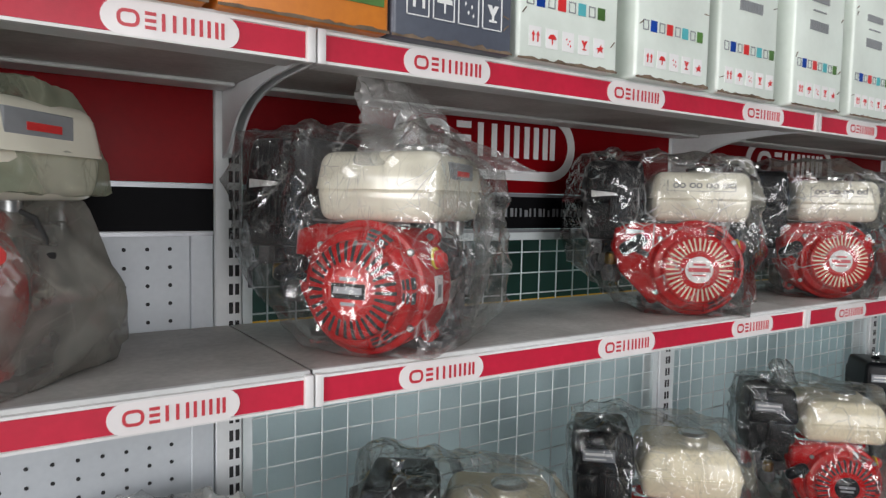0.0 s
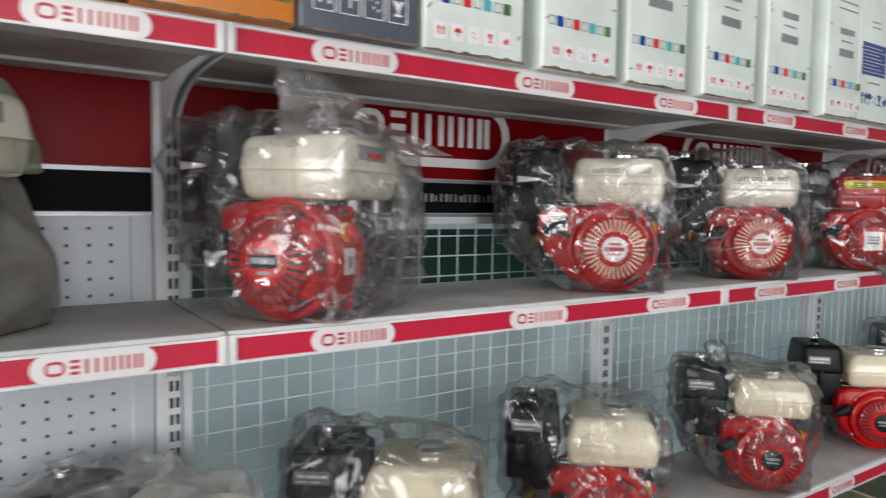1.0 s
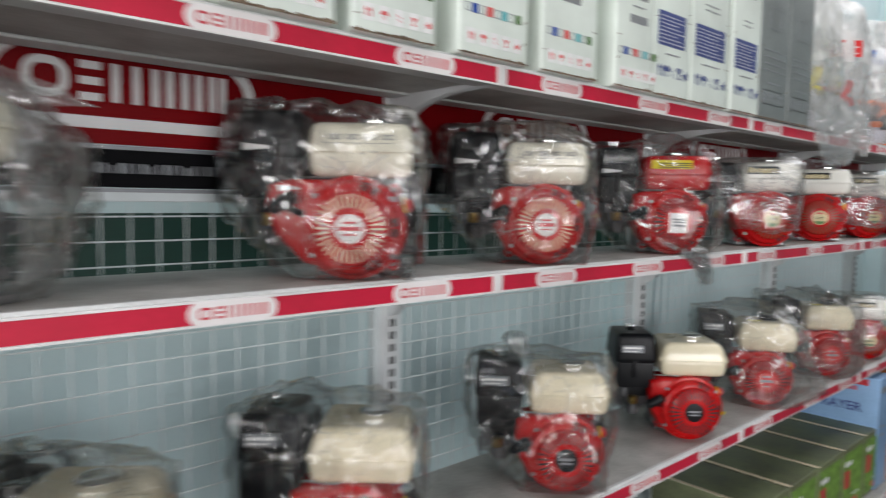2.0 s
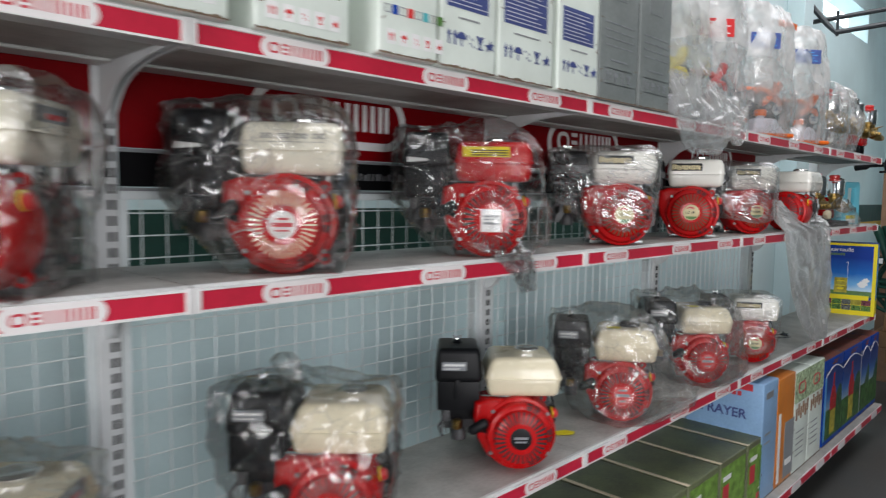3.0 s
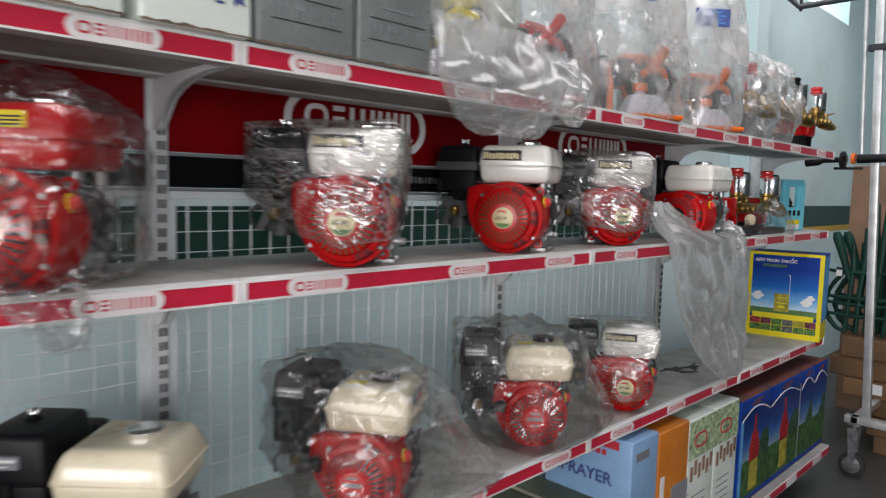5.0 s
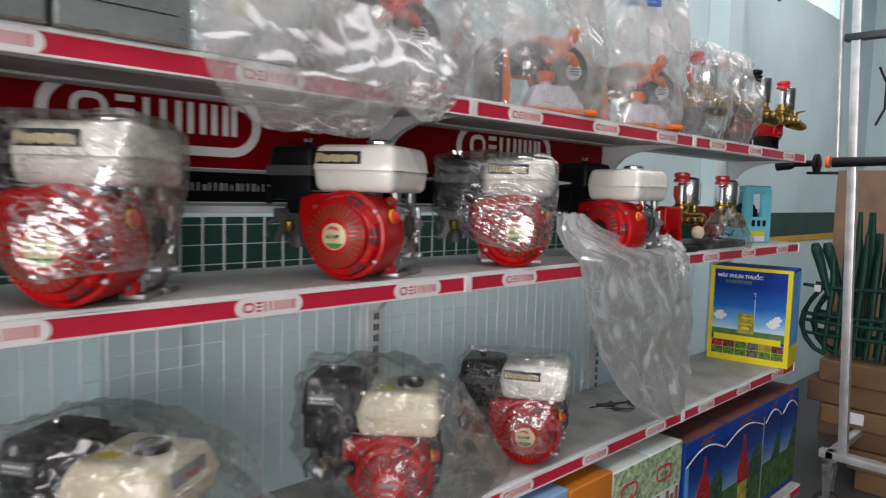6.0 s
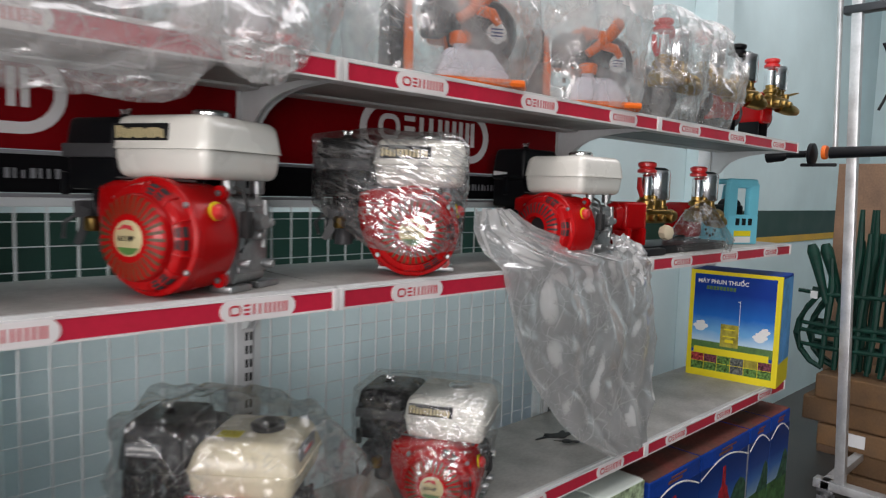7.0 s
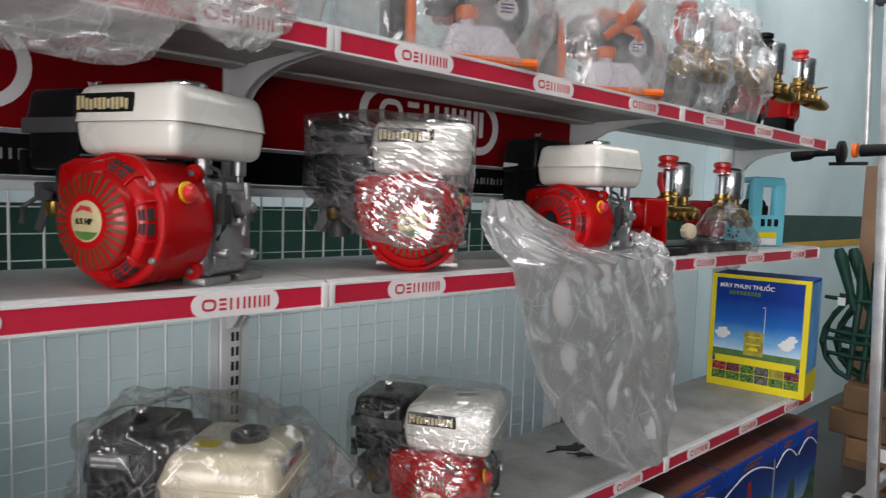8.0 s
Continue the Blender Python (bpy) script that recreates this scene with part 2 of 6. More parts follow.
M = dict(
    shelf=mat("powder_coated_steel", (0.60, 0.61, 0.60), 0.42, var=0.05, dirt=0.12, scale=4),
    deck=mat("dusty_shelf_steel", (0.43, 0.415, 0.39), 0.5, var=0.09, dirt=0.25, scale=7),
    steel=mat("upright_steel", (0.66, 0.68, 0.69), 0.42, var=0.04, dirt=0.1),
    dark=mat("dark_gap", (0.02, 0.02, 0.022), 0.8, var=0.02, bump=0),
    wire=mat("white_coated_wire", (0.66, 0.71, 0.72), 0.35, var=0.04, bump=0),
    peg=mat("pegboard_steel", (0.47, 0.5, 0.53), 0.45, var=0.03),
    strip=mat("white_strip_plastic", (0.78, 0.77, 0.76), 0.35, var=0.05, dirt=0.15),
    red_strip=mat("red_strip_insert", (0.55, 0.018, 0.05), 0.4, var=0.05, dirt=0.06, coat=0.04, spec=0.25),
    plate=mat("white_logo_plate", (0.82, 0.78, 0.77), 0.3, var=0.04, coat=0.3),
    mark=mat("red_logo_mark", (0.55, 0.035, 0.05), 0.35, var=0.03, bump=0),
    sign_red=mat("red_sign_vinyl", (0.175, 0.0012, 0.0035), 0.42, var=0.05, spec=0.1, bump=0.005),
    sign_black=mat("black_sign_vinyl", (0.006, 0.006, 0.007), 0.6, var=0.05, spec=0.05, bump=0.005),
    sign_white=mat("white_sign_vinyl", (0.72, 0.72, 0.72), 0.35, var=0.03, bump=0.005),
    wall=mat("cyan_wall_paint", (0.615, 0.765, 0.785), 0.7, var=0.03, scale=1.6, dirt=0.05, bump=0.05),
    wall_green=mat("dark_green_band_paint", (0.006, 0.042, 0.03), 0.5, var=0.05, bump=0.03),
    wall_yellow=mat("yellow_band_paint", (0.62, 0.36, 0.02), 0.5, var=0.05, bump=0.03),
    far_wall=mat("dim_grey_green_paint", (0.11, 0.135, 0.135), 0.7, var=0.06, scale=1.5),
    floor=mat("grey_floor_tile", (0.06, 0.062, 0.06), 0.45, var=0.1, dirt=0.2, scale=2.2),
    ceil=mat("ceiling_white", (0.4, 0.42, 0.43), 0.8, var=0.03),
    eng_red=mat("red_engine_enamel", (0.46, 0.0038, 0.005), 0.25, var=0.03, spec=0.22, coat=0.16, bump=0.004),
    cream=mat("cream_tank_enamel", (0.78, 0.745, 0.62), 0.22, var=0.02, coat=1.0, bump=0.003),
    cream_warm=mat("warm_cream_tank_enamel", (0.76, 0.685, 0.5), 0.25, var=0.02, coat=0.6, bump=0.003),
    white_tank=mat("white_tank_enamel", (0.80, 0.785, 0.72), 0.25, var=0.02, coat=0.6, bump=0.003),
    black=mat("black_plastic", (0.005, 0.0055, 0.007), 0.4, var=0.08, bump=0.02, spec=0.25),
    grey_plastic=mat("grey_plastic", (0.07, 0.07, 0.074), 0.45, var=0.06),
    cast=mat("dark_cast_metal", (0.15, 0.155, 0.16), 0.45, metal=0.5, var=0.2, scale=30, bump=0.05),
    alu=mat("cast_aluminium", (0.37, 0.38, 0.38), 0.36, metal=0.85, var=0.1, scale=30, bump=0.05),
    chrome=mat("chrome", (0.9, 0.91, 0.92), 0.2, metal=1.0, var=0.02, bump=0),
    brass=mat("brass", (0.36, 0.235, 0.075), 0.3, metal=1.0, var=0.08, scale=25, bump=0.02),
    orange=mat("orange_plastic", (0.85, 0.16, 0.015), 0.35, var=0.04),
    knob=mat("red_knob_plastic", (0.65, 0.03, 0.03), 0.3, var=0.03, coat=0.3),
    slot_cream=mat("cream_slot_paint", (0.72, 0.62, 0.44), 0.5, var=0.04, bump=0),
    # Dark brown paints the shade within the slots of gold-badged covers.
    slot_shade=mat("shaded_slot_brown", (0.085, 0.045, 0.012), 0.45, var=0.06, bump=0),
    white=mat("white_print", (0.8, 0.8, 0.79), 0.4, var=0.02, bump=0),
    label_silver=mat("silver_label", (0.3, 0.31, 0.33), 0.35, metal=0.4, var=0.03, bump=0),
    gold=mat("gold_print", (0.64, 0.54, 0.30), 0.35, metal=0.1, var=0.06, bump=0),
    grey_print=mat("grey_print", (0.24, 0.25, 0.26), 0.5, var=0.04, bump=0),
    yellow=mat("yellow_print", (0.80, 0.66, 0.02), 0.5, var=0.03, spec=0.2, bump=0.003),
    blue=mat("royal_blue_print", (0.008, 0.05, 0.30), 0.5, var=0.1, scale=9, spec=0.1, bump=0.003),
    dull_red=mat("dusty_red_brown_print", (0.17, 0.05, 0.04), 0.7, var=0.2, scale=9, dirt=0.4, spec=0.2),
    grime=mat("brown_grime", (0.17, 0.125, 0.09), 0.85, var=0.2, scale=30, spec=0.1),
    sky_blue=mat("sky_blue_print", (0.12, 0.36, 0.70), 0.5, var=0.12, scale=12, spec=0.1, bump=0.003),
    navy=mat("navy_print", (0.05, 0.07, 0.22), 0.45, var=0.06, bump=0),
    teal=mat("teal_print", (0.08, 0.40, 0.44), 0.45, var=0.03, bump=0),
    green=mat("green_print", (0.07, 0.17, 0.035), 0.45, var=0.12, scale=20, bump=0.003),
    leaf=mat("pale_leaf_print", (0.36, 0.46, 0.28), 0.5, var=0.3, scale=45, spec=0.2, bump=0.003),
    photo_red=mat("red_flower_print", (0.34, 0.05, 0.05), 0.5, var=0.4, scale=90, spec=0.1, bump=0.0),
    meadow=mat("dull_meadow_print", (0.05, 0.115, 0.04), 0.5, var=0.3, scale=30, spec=0.1, bump=0.0),
    # Blue lightened to include the haze of bag film over the label.
    label_blue=mat("film_hazed_blue_label", (0.09, 0.13, 0.36), 0.5, var=0.1, scale=20, spec=0.1, bump=0.003),
    hill=mat("dark_hill_print", (0.035, 0.085, 0.05), 0.5, var=0.3, scale=40, spec=0.1, bump=0.0),
    photo_bottle=mat("red_bottle_print", (0.34, 0.02, 0.025), 0.5, var=0.2, scale=40, spec=0.1, bump=0.0),
    photo_plum=mat("plum_flower_print", (0.16, 0.05, 0.07), 0.5, var=0.4, scale=110, spec=0.1, bump=0.0),
    photo_leaf=mat("leafy_crop_print", (0.10, 0.20, 0.05), 0.5, var=0.4, scale=100, spec=0.1, bump=0.0),
    photo_dark=mat("dark_crop_print", (0.12, 0.13, 0.12), 0.5, var=0.4, scale=120, spec=0.1, bump=0.0),
    olive=mat("olive_yellow_print", (0.36, 0.31, 0.05), 0.5, var=0.2, scale=30, spec=0.1, bump=0.003),
    lime=mat("lime_green_print", (0.17, 0.30, 0.06), 0.5, var=0.2, scale=25, spec=0.2, bump=0.003),
    green_dark=mat("olive_carton_print", (0.13, 0.15, 0.075), 0.45, var=0.15, scale=9, dirt=0.2, bump=0.003),
    carton_white=mat("white_carton", (0.75, 0.815, 0.75), 0.42, var=0.04, scale=5, dirt=0.1, coat=0.35, per_piece=0.05),
    carton_grey=mat("slate_carton", (0.19, 0.21, 0.205), 0.4, var=0.08, scale=6, coat=0.2),
    carton_slate=mat("blue_grey_carton", (0.085, 0.095, 0.125), 0.4, var=0.06, scale=6, coat=0.2),
    carton_orange=mat("orange_carton", (0.62, 0.19, 0.015), 0.4, var=0.06, scale=6, coat=0.2),
    carton_blue=mat("pale_blue_carton", (0.24, 0.40, 0.62), 0.4, var=0.06, scale=6, coat=0.2),
    cardboard=mat("brown_cardboard", (0.16, 0.085, 0.036), 0.8, var=0.1, scale=8, dirt=0.15, bump=0.05, per_piece=0.08),
    tape=mat("packing_tape_white", (0.8, 0.82, 0.8), 0.2, var=0.03, coat=0.6, bump=0.01),
    net=mat("green_plastic", (0.004, 0.04, 0.027), 0.5, var=0.14, scale=15, spec=0.3),
    galv=mat("galvanised_tube", (0.60, 0.61, 0.61), 0.34, metal=0.6, var=0.08, scale=12),
    rubber=mat("black_rubber", (0.02, 0.02, 0.02), 0.7, var=0.06),
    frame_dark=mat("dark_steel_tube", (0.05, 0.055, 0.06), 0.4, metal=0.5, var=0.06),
    cyan_plastic=mat("light_blue_plastic", (0.16, 0.58, 0.72), 0.35, var=0.03),
    board=mat("brown_board", (0.26, 0.15, 0.09), 0.6, var=0.12, scale=5, dirt=0.1),
    bottle=mat("milky_bottle_plastic", (0.76, 0.75, 0.84), 0.4, var=0.03, bump=0.01),
    bag=film("clear_bag_film", 0.006, 1.4, 0.9, 13, tint=(0.94, 0.94, 0.935), limit=0.4, white=0.26, rough=0.05),
    bag_flap=film("thick_bag_film", 0.012, 1.8, 1.0, 11, tint=(0.93, 0.93, 0.92), limit=0.6, white=0.42, rough=0.06),
    bag_skirt=film("wide_skirt_film", 0.035, 1.6, 0.9, 12, tint=(0.95, 0.95, 0.94), limit=0.4, white=0.3, rough=0.08),
    bag_neck=film("folded_neck_film", 0.2, 2.4, 1.0, 12, limit=0.35, white=0.25, rough=0.1),
    bag_tall=film("hazy_bag_film", 0.28, 2.2, 0.9, 11, limit=0.36, white=0.25, rough=0.08),
    bag_empty=film("milky_double_film", 0.72, 1.8, 0.6, 8, limit=0.2, white=0.12, rough=0.2),
    bag_loose=film("loose_sheet_film", 0.22, 1.4, 0.5, 7, limit=0.25, white=0.3, patchy=0.3, rough=0.2),
    # Dense grey-brown film, darker than that of the other bags.
    bag_brown=film("grey_brown_bag_film", 0.8, 1.6, 0.8, 8, limit=0.2, milk=(0.33, 0.32, 0.285), white=0.2, rough=0.1),
    bag_tight=film("tight_bag_film", 0.6, 1.2, 0.6, 6, limit=0.16, milk=(0.4, 0.43, 0.32), white=0.3, rough=0.12),
    bag_hang=film("hanging_bag_film", 0.58, 1.8, 1.0, 7, limit=0.5, white=0.3, rough=0.08, patchy=0.2),
    bag_milky=film("milky_bag_film", 0.3, 1.6, 0.7, 10, limit=0.3, white=0.16, rough=0.1),
    wrap=film("stretch_wrap_film", 0.008, 3.8, 1.0, 11, streak=True, limit=0.42, white=0.4, rough=0.09),
    wrap_thin=film("thin_stretch_film", 0.01, 2.2, 0.8, 11, streak=True, limit=0.22, white=0.2, rough=0.08),
)


def sky_print(name, stops):
    """A printed picture that fades upwards, with a little mottling."""
    m = bpy.data.materials.new(name)
    m.use_nodes = True
    nt = m.node_tree
    b = nt.nodes["Principled BSDF"]
    b.inputs["Roughness"].default_value, b.inputs["Specular IOR Level"].default_value = 0.45, 0.1
    tc, sep, ramp = nt.nodes.new("ShaderNodeTexCoord"), nt.nodes.new("ShaderNodeSeparateXYZ"), nt.nodes.new("ShaderNodeValToRGB")
    nz, add = nt.nodes.new("ShaderNodeTexNoise"), nt.nodes.new("ShaderNodeMath")
    nz.inputs["Scale"].default_value = 5
    add.operation = "MULTIPLY_ADD"
    add.inputs[1].default_value = 0.12
    nt.links.new(tc.outputs["Generated"], sep.inputs[0])
    nt.links.new(tc.outputs["Generated"], nz.inputs["Vector"])
    nt.links.new(nz.outputs["Fac"], add.inputs[0])
    nt.links.new(sep.outputs["Z"], add.inputs[2])
    nt.links.new(add.outputs[0], ramp.inputs["Fac"])
    while len(ramp.color_ramp.elements) < len(stops):
        ramp.color_ramp.elements.new(0.5)
    for e, (p, c) in zip(ramp.color_ramp.elements, stops):
        e.position, e.color = p, (*c, 1)
    nt.links.new(ramp.outputs[0], b.inputs["Base Color"])
    return m


M["carton_sky"] = sky_print("dull_printed_sky", [(0.05, (0.22, 0.33, 0.42)), (0.35, (0.04, 0.13, 0.36)), (0.6, (0.012, 0.05, 0.22)), (0.9, (0.006, 0.03, 0.16))])
M["sky_fade"] = sky_print("printed_sky", [(0.05, (0.55, 0.72, 0.85)), (0.22, (0.16, 0.42, 0.74)), (0.45, (0.015, 0.14, 0.5)), (0.8, (0.006, 0.04, 0.27))])


# ---- mesh helpers ----
def place(bm, m):
    bmesh.ops.transform(bm, matrix=m, verts=bm.verts)
    return bm


def box(x0, x1, y0, y1, z0, z1, r=0.0, seg=2):
    bm = bmesh.new()
    bmesh.ops.create_cube(bm, size=1)
    place(bm, Matrix.Translation(((x0 + x1) / 2, (y0 + y1) / 2, (z0 + z1) / 2)) @ Matrix.Diagonal((x1 - x0, y1 - y0, z1 - z0, 1)))
    if r:
        bmesh.ops.bevel(bm, geom=bm.edges[:], offset=r, segments=seg, profile=0.6, affect="EDGES", clamp_overlap=True)
    return bm


def taper(bm, z0, z1, sx, sy, cx, cy):
    """Scale towards (cx, cy) from full at z0 to sx, sy at z1."""
    for v in bm.verts:
        f = min(1, max(0, (v.co.z - z0) / (z1 - z0)))
        v.co.x = cx + (v.co.x - cx) * (1 + (sx - 1) * f)
        v.co.y = cy + (v.co.y - cy) * (1 + (sy - 1) * f)
    return bm


def lathe(profile, n=32, m=None):
    """Turned form round z from (radius, height) pairs, closed at both ends."""
    bm = bmesh.new()
    rings = [[bm.verts.new((max(r, 1e-4) * math.cos(a), max(r, 1e-4) * math.sin(a), z)) for a in (2 * math.pi * k / n for k in range(n))] for r, z in profile]
    for a, b in zip(rings, rings[1:]):
        for k in range(n):
            bm.faces.new((a[k], a[(k + 1) % n], b[(k + 1) % n], b[k]))
    bm.faces.new(rings[0][::-1])
    bm.faces.new(rings[-1])
    bmesh.ops.recalc_face_normals(bm, faces=bm.faces)
    return place(bm, m) if m else bm


def prism(outline, y0, y1, r=0.0, seg=2):
    """An outline of (x, z) pairs drawn out from y0 to y1, its rim at y0 rounded."""
    bm = bmesh.new()
    front = [bm.verts.new((x, y0, z)) for x, z in outline]
    back = [bm.verts.new((x, y1, z)) for x, z in outline]
    n = len(outline)
    f = bm.faces.new(front)
    bm.faces.new(back[::-1])
    for k in range(n):
        bm.faces.new((front[(k + 1) % n], front[k], back[k], back[(k + 1) % n]))
    bmesh.ops.recalc_face_normals(bm, faces=bm.faces)
    if r:
        bmesh.ops.bevel(bm, geom=list(f.edges), offset=r, segments=seg, profile=0.5, affect="EDGES", clamp_overlap=True)
    return bm


def tube(points, radius, n=8, closed=False):
    bm = bmesh.new()
    pts = [Vector(p) for p in points]
    rings = []
    for i, p in enumerate(pts):
        d = (pts[min(i + 1, len(pts) - 1)] - pts[max(i - 1, 0)]).normalized()
        side = d.cross(Vector((0, 0, 1)) if abs(d.z) < 0.9 else Vector((1, 0, 0))).normalized()
        up = side.cross(d)
        rad = radius[i] if isinstance(radius, (list, tuple)) else radius
        rings.append([bm.verts.new(p + rad * (math.cos(a) * side + math.sin(a) * up)) for a in (2 * math.pi * k / n for k in range(n))])
    for a, b in zip(rings, rings[1:]):
        for k in range(n):
            bm.faces.new((a[k], a[(k + 1) % n], b[(k + 1) % n], b[k]))
    bm.faces.new(rings[0][::-1])
    bm.faces.new(rings[-1])
    bmesh.ops.recalc_face_normals(bm, faces=bm.faces)
    return bm


def join(*bms):
    out = bmesh.new()
    for b in bms:
        me = bpy.data.meshes.new("tmp")
        b.to_mesh(me)
        out.from_mesh(me)
        bpy.data.meshes.remove(me)
        b.free()
    return out


def stadium(cx, cz, w, h, n=10):
    r = h / 2
    right = [(cx + w / 2 - r + r * math.cos(a), cz + r * math.sin(a)) for a in (-math.pi / 2 + math.pi * k / n for k in range(n + 1))]
    left = [(cx - w / 2 + r + r * math.cos(a), cz + r * math.sin(a)) for a in (math.pi / 2 + math.pi * k / n for k in range(n + 1))]
    return right + left


def ring_band(cx, cz, w, h, t, y0, y1, n=14):
    """A stadium-shaped outline of width t."""
    bm = bmesh.new()
    o, i = stadium(cx, cz, w, h, n), stadium(cx, cz, w - 2 * t, h - 2 * t, n)
    k = len(o)
    v = [[bm.verts.new((x, y, z)) for x, z in pts] for pts, y in ((o, y0), (i, y0), (o, y1), (i, y1))]
    for a in range(k):
        b = (a + 1) % k
        bm.faces.new((v[0][a], v[0][b], v[1][b], v[1][a]))
        bm.faces.new((v[0][b], v[0][a], v[2][a], v[2][b]))
        bm.faces.new((v[1][a], v[1][b], v[3][b], v[3][a]))
    bmesh.ops.recalc_face_normals(bm, faces=bm.faces)
    return bm


def finish(name, bm, material, smooth=40):
    me = bpy.data.meshes.new(name)
    bm.to_mesh(me)
    bm.free()
    if smooth:
        for p in me.polygons:
            p.use_smooth = True
        me.set_sharp_from_angle(angle=radians(smooth))
    me.materials.append(material)
    return me


STORE = {}


def stored(key, name, make, material, smooth=40):
    """One mesh for alike pieces."""
    if key not in STORE:
        STORE[key] = finish(name, make(), material, smooth)
    return STORE[key]


def part(name, bm, material, parent, label="", smooth=40):
    me = bm if isinstance(bm, bpy.types.Mesh) else finish(name, bm, material, smooth)
    ob = new(name, me)
    ob.parent = parent
    if me.materials[0] != material:
        ob.material_slots[0].link = "OBJECT"
        ob.material_slots[0].material = material
    return tagged(ob, label) if label else ob


def thing(name, m, label, category, group="", kind=""):
    ob = new(name)
    ob.empty_display_size = 0.05
    ob.matrix_world = m
    return tagged(ob, label, category, group, kind)


def solid(name, bm, material, label, category, kind="", group="", smooth=40, m=None):
    ob = new(name, finish(name, bm, material, smooth))
    if m:
        ob.matrix_world = m
    return tagged(ob, label, category, group, kind)


def words(parent, name, text, size, loc, rot, material, label):
    if text in STORE:
        ob = part(name, STORE[text], material, parent, label)
        ob.matrix_local = pose(*loc, *rot)
        return ob
    cu = bpy.data.curves.new(name, "FONT")
    cu.body, cu.size, cu.extrude, cu.align_x, cu.offset = text, size, 0.0004, "LEFT", size * 0.022
    tmp = bpy.data.objects.new(name, cu)
    scene.collection.objects.link(tmp)
    bpy.context.view_layer.update()
    me = bpy.data.meshes.new_from_object(tmp.evaluated_get(bpy.context.evaluated_depsgraph_get()))
    bpy.data.objects.remove(tmp)
    me.materials.clear()
    me.materials.append(material)
    STORE[text] = me
    ob = part(name, me, material, parent, label)
    ob.matrix_local = pose(*loc, *rot)
    return ob


# ---- the room ----
MID, LOW, TOP, BASE = 1.435, 0.832, 1.877, 0.215
WALL_Y = 0.88


def wall_with_hole(y0, y1, x0, x1, z1, hx0, hx1, hz0, hz1):
    return join(box(x0, hx0, y0, y1, 0, z1), box(hx1, x1, y0, y1, 0, z1), box(hx0, hx1, y0, y1, 0, hz0), box(hx0, hx1, y0, y1, hz1, z1))


wall_n = solid("wall_north", wall_with_hole(WALL_Y, WALL_Y + 0.2, -7.4, 10.7, 4.2, 7.7, 9.35, 3.3, 3.62), M["wall"], "pale cyan painted wall with a dark green and yellow band", "wall", "structure", smooth=0)
part("green_band", box(-7.2, 10.5, WALL_Y - 0.004, WALL_Y + 0.01, 1.345, 1.54), M["wall_green"], wall_n, "dark green painted band", 0)
part("yellow_band", box(-7.2, 10.5, WALL_Y - 0.004, WALL_Y + 0.01, 1.292, 1.345), M["wall_yellow"], wall_n, "yellow painted band", 0)
for px in (-0.83, 2.95, 6.73):
    col = solid("pillar", box(px, px + 0.22, 0.74, WALL_Y - 0.001, 0, 4.2, 0.004, 1), M["wall"], "pale cyan painted wall pillar", "pillar", "structure", smooth=0)
    part("green_band", box(px - 0.004, px + 0.224, 0.736, WALL_Y - 0.005, 1.345, 1.54), M["wall_green"], col, "dark green painted band", 0)
    part("yellow_band", box(px - 0.004, px + 0.224, 0.736, WALL_Y - 0.005, 1.292, 1.345), M["wall_yellow"], col, "yellow painted band", 0)
solid("wall_east", box(10.5, 10.7, -5.0, WALL_Y, 0, 4.2), M["wall"], "pale cyan painted end wall", "wall", "structure", smooth=0)
solid("wall_south", join(box(3.2, 10.7, -5.2, -5.0, 0, 4.2), box(-7.2, 3.2, -5.2, -5.0, 3.6, 4.2), box(-7.4, -7.2, -5.2, -5.0, 0, 4.2)), M["far_wall"], "dull grey-green painted wall with an open shop front", "wall", "structure", smooth=0)
solid("wall_west", join(box(-7.4, -7.2, -0.35, WALL_Y, 0, 4.2), box(-7.4, -7.2, -5.0, -4.9, 0, 4.2), box(-7.4, -7.2, -4.9, -0.35, 3.3, 4.2)), M["far_wall"], "dull grey-green painted wall with a wide open entrance", "wall", "structure", smooth=0)
solid("ceiling", join(box(-7.4, 10.7, -5.2, -1.35, 4.2, 4.35), box(-7.4, 10.7, 0.45, 1.08, 4.2, 4.35), box(-7.4, -1.2, -1.35, 0.45, 4.2, 4.35), box(9.0, 10.7, -1.35, 0.45, 4.2, 4.35)), M["ceil"], "grey ceiling with a long open skylight", "ceiling", "structure", smooth=0)
solid("floor", box(-7.4, 10.7, -5.2, 1.08, -0.1, 0.0), M["floor"], "worn grey shop floor", "floor", "structure", smooth=0)
solid("ground", box(-60, 60, -60, 60, -0.3, -0.12), M["floor"], "grey paved yard outside the shop", "ground", "structure", smooth=0)

sky_back = solid("backdrop", box(7.0, 10.4, 1.3, 1.32, 2.9, 4.1), bpy.data.materials.new("bright_sky"), "bright overcast sky outside the high window", "sky", "structure", smooth=0)
_m = sky_back.data.materials[0]
_m.use_nodes = True
_b = _m.node_tree.nodes["Principled BSDF"]
_b.inputs["Base Color"].default_value = (0.8, 0.85, 0.9, 1)
_b.inputs["Emission Color"].default_value = (0.93, 0.97, 1.0, 1)
_b.inputs["Emission Strength"].default_value = 2.0

# ---- gondola shelving: uprights, shelves, price strips, back panels ----
JOINTS = [-1.2, 0.0, 1.2, 2.4, 3.6, 4.8, 6.0]
PLATES = [(0.13, 0.527, 0.955), (0.128, 0.526, 0.915), (0.13, 0.528, 0.907), (0.103, 0.562, 0.955), (0.134, 0.53, 0.92), (0.13, 0.50, 0.90)]


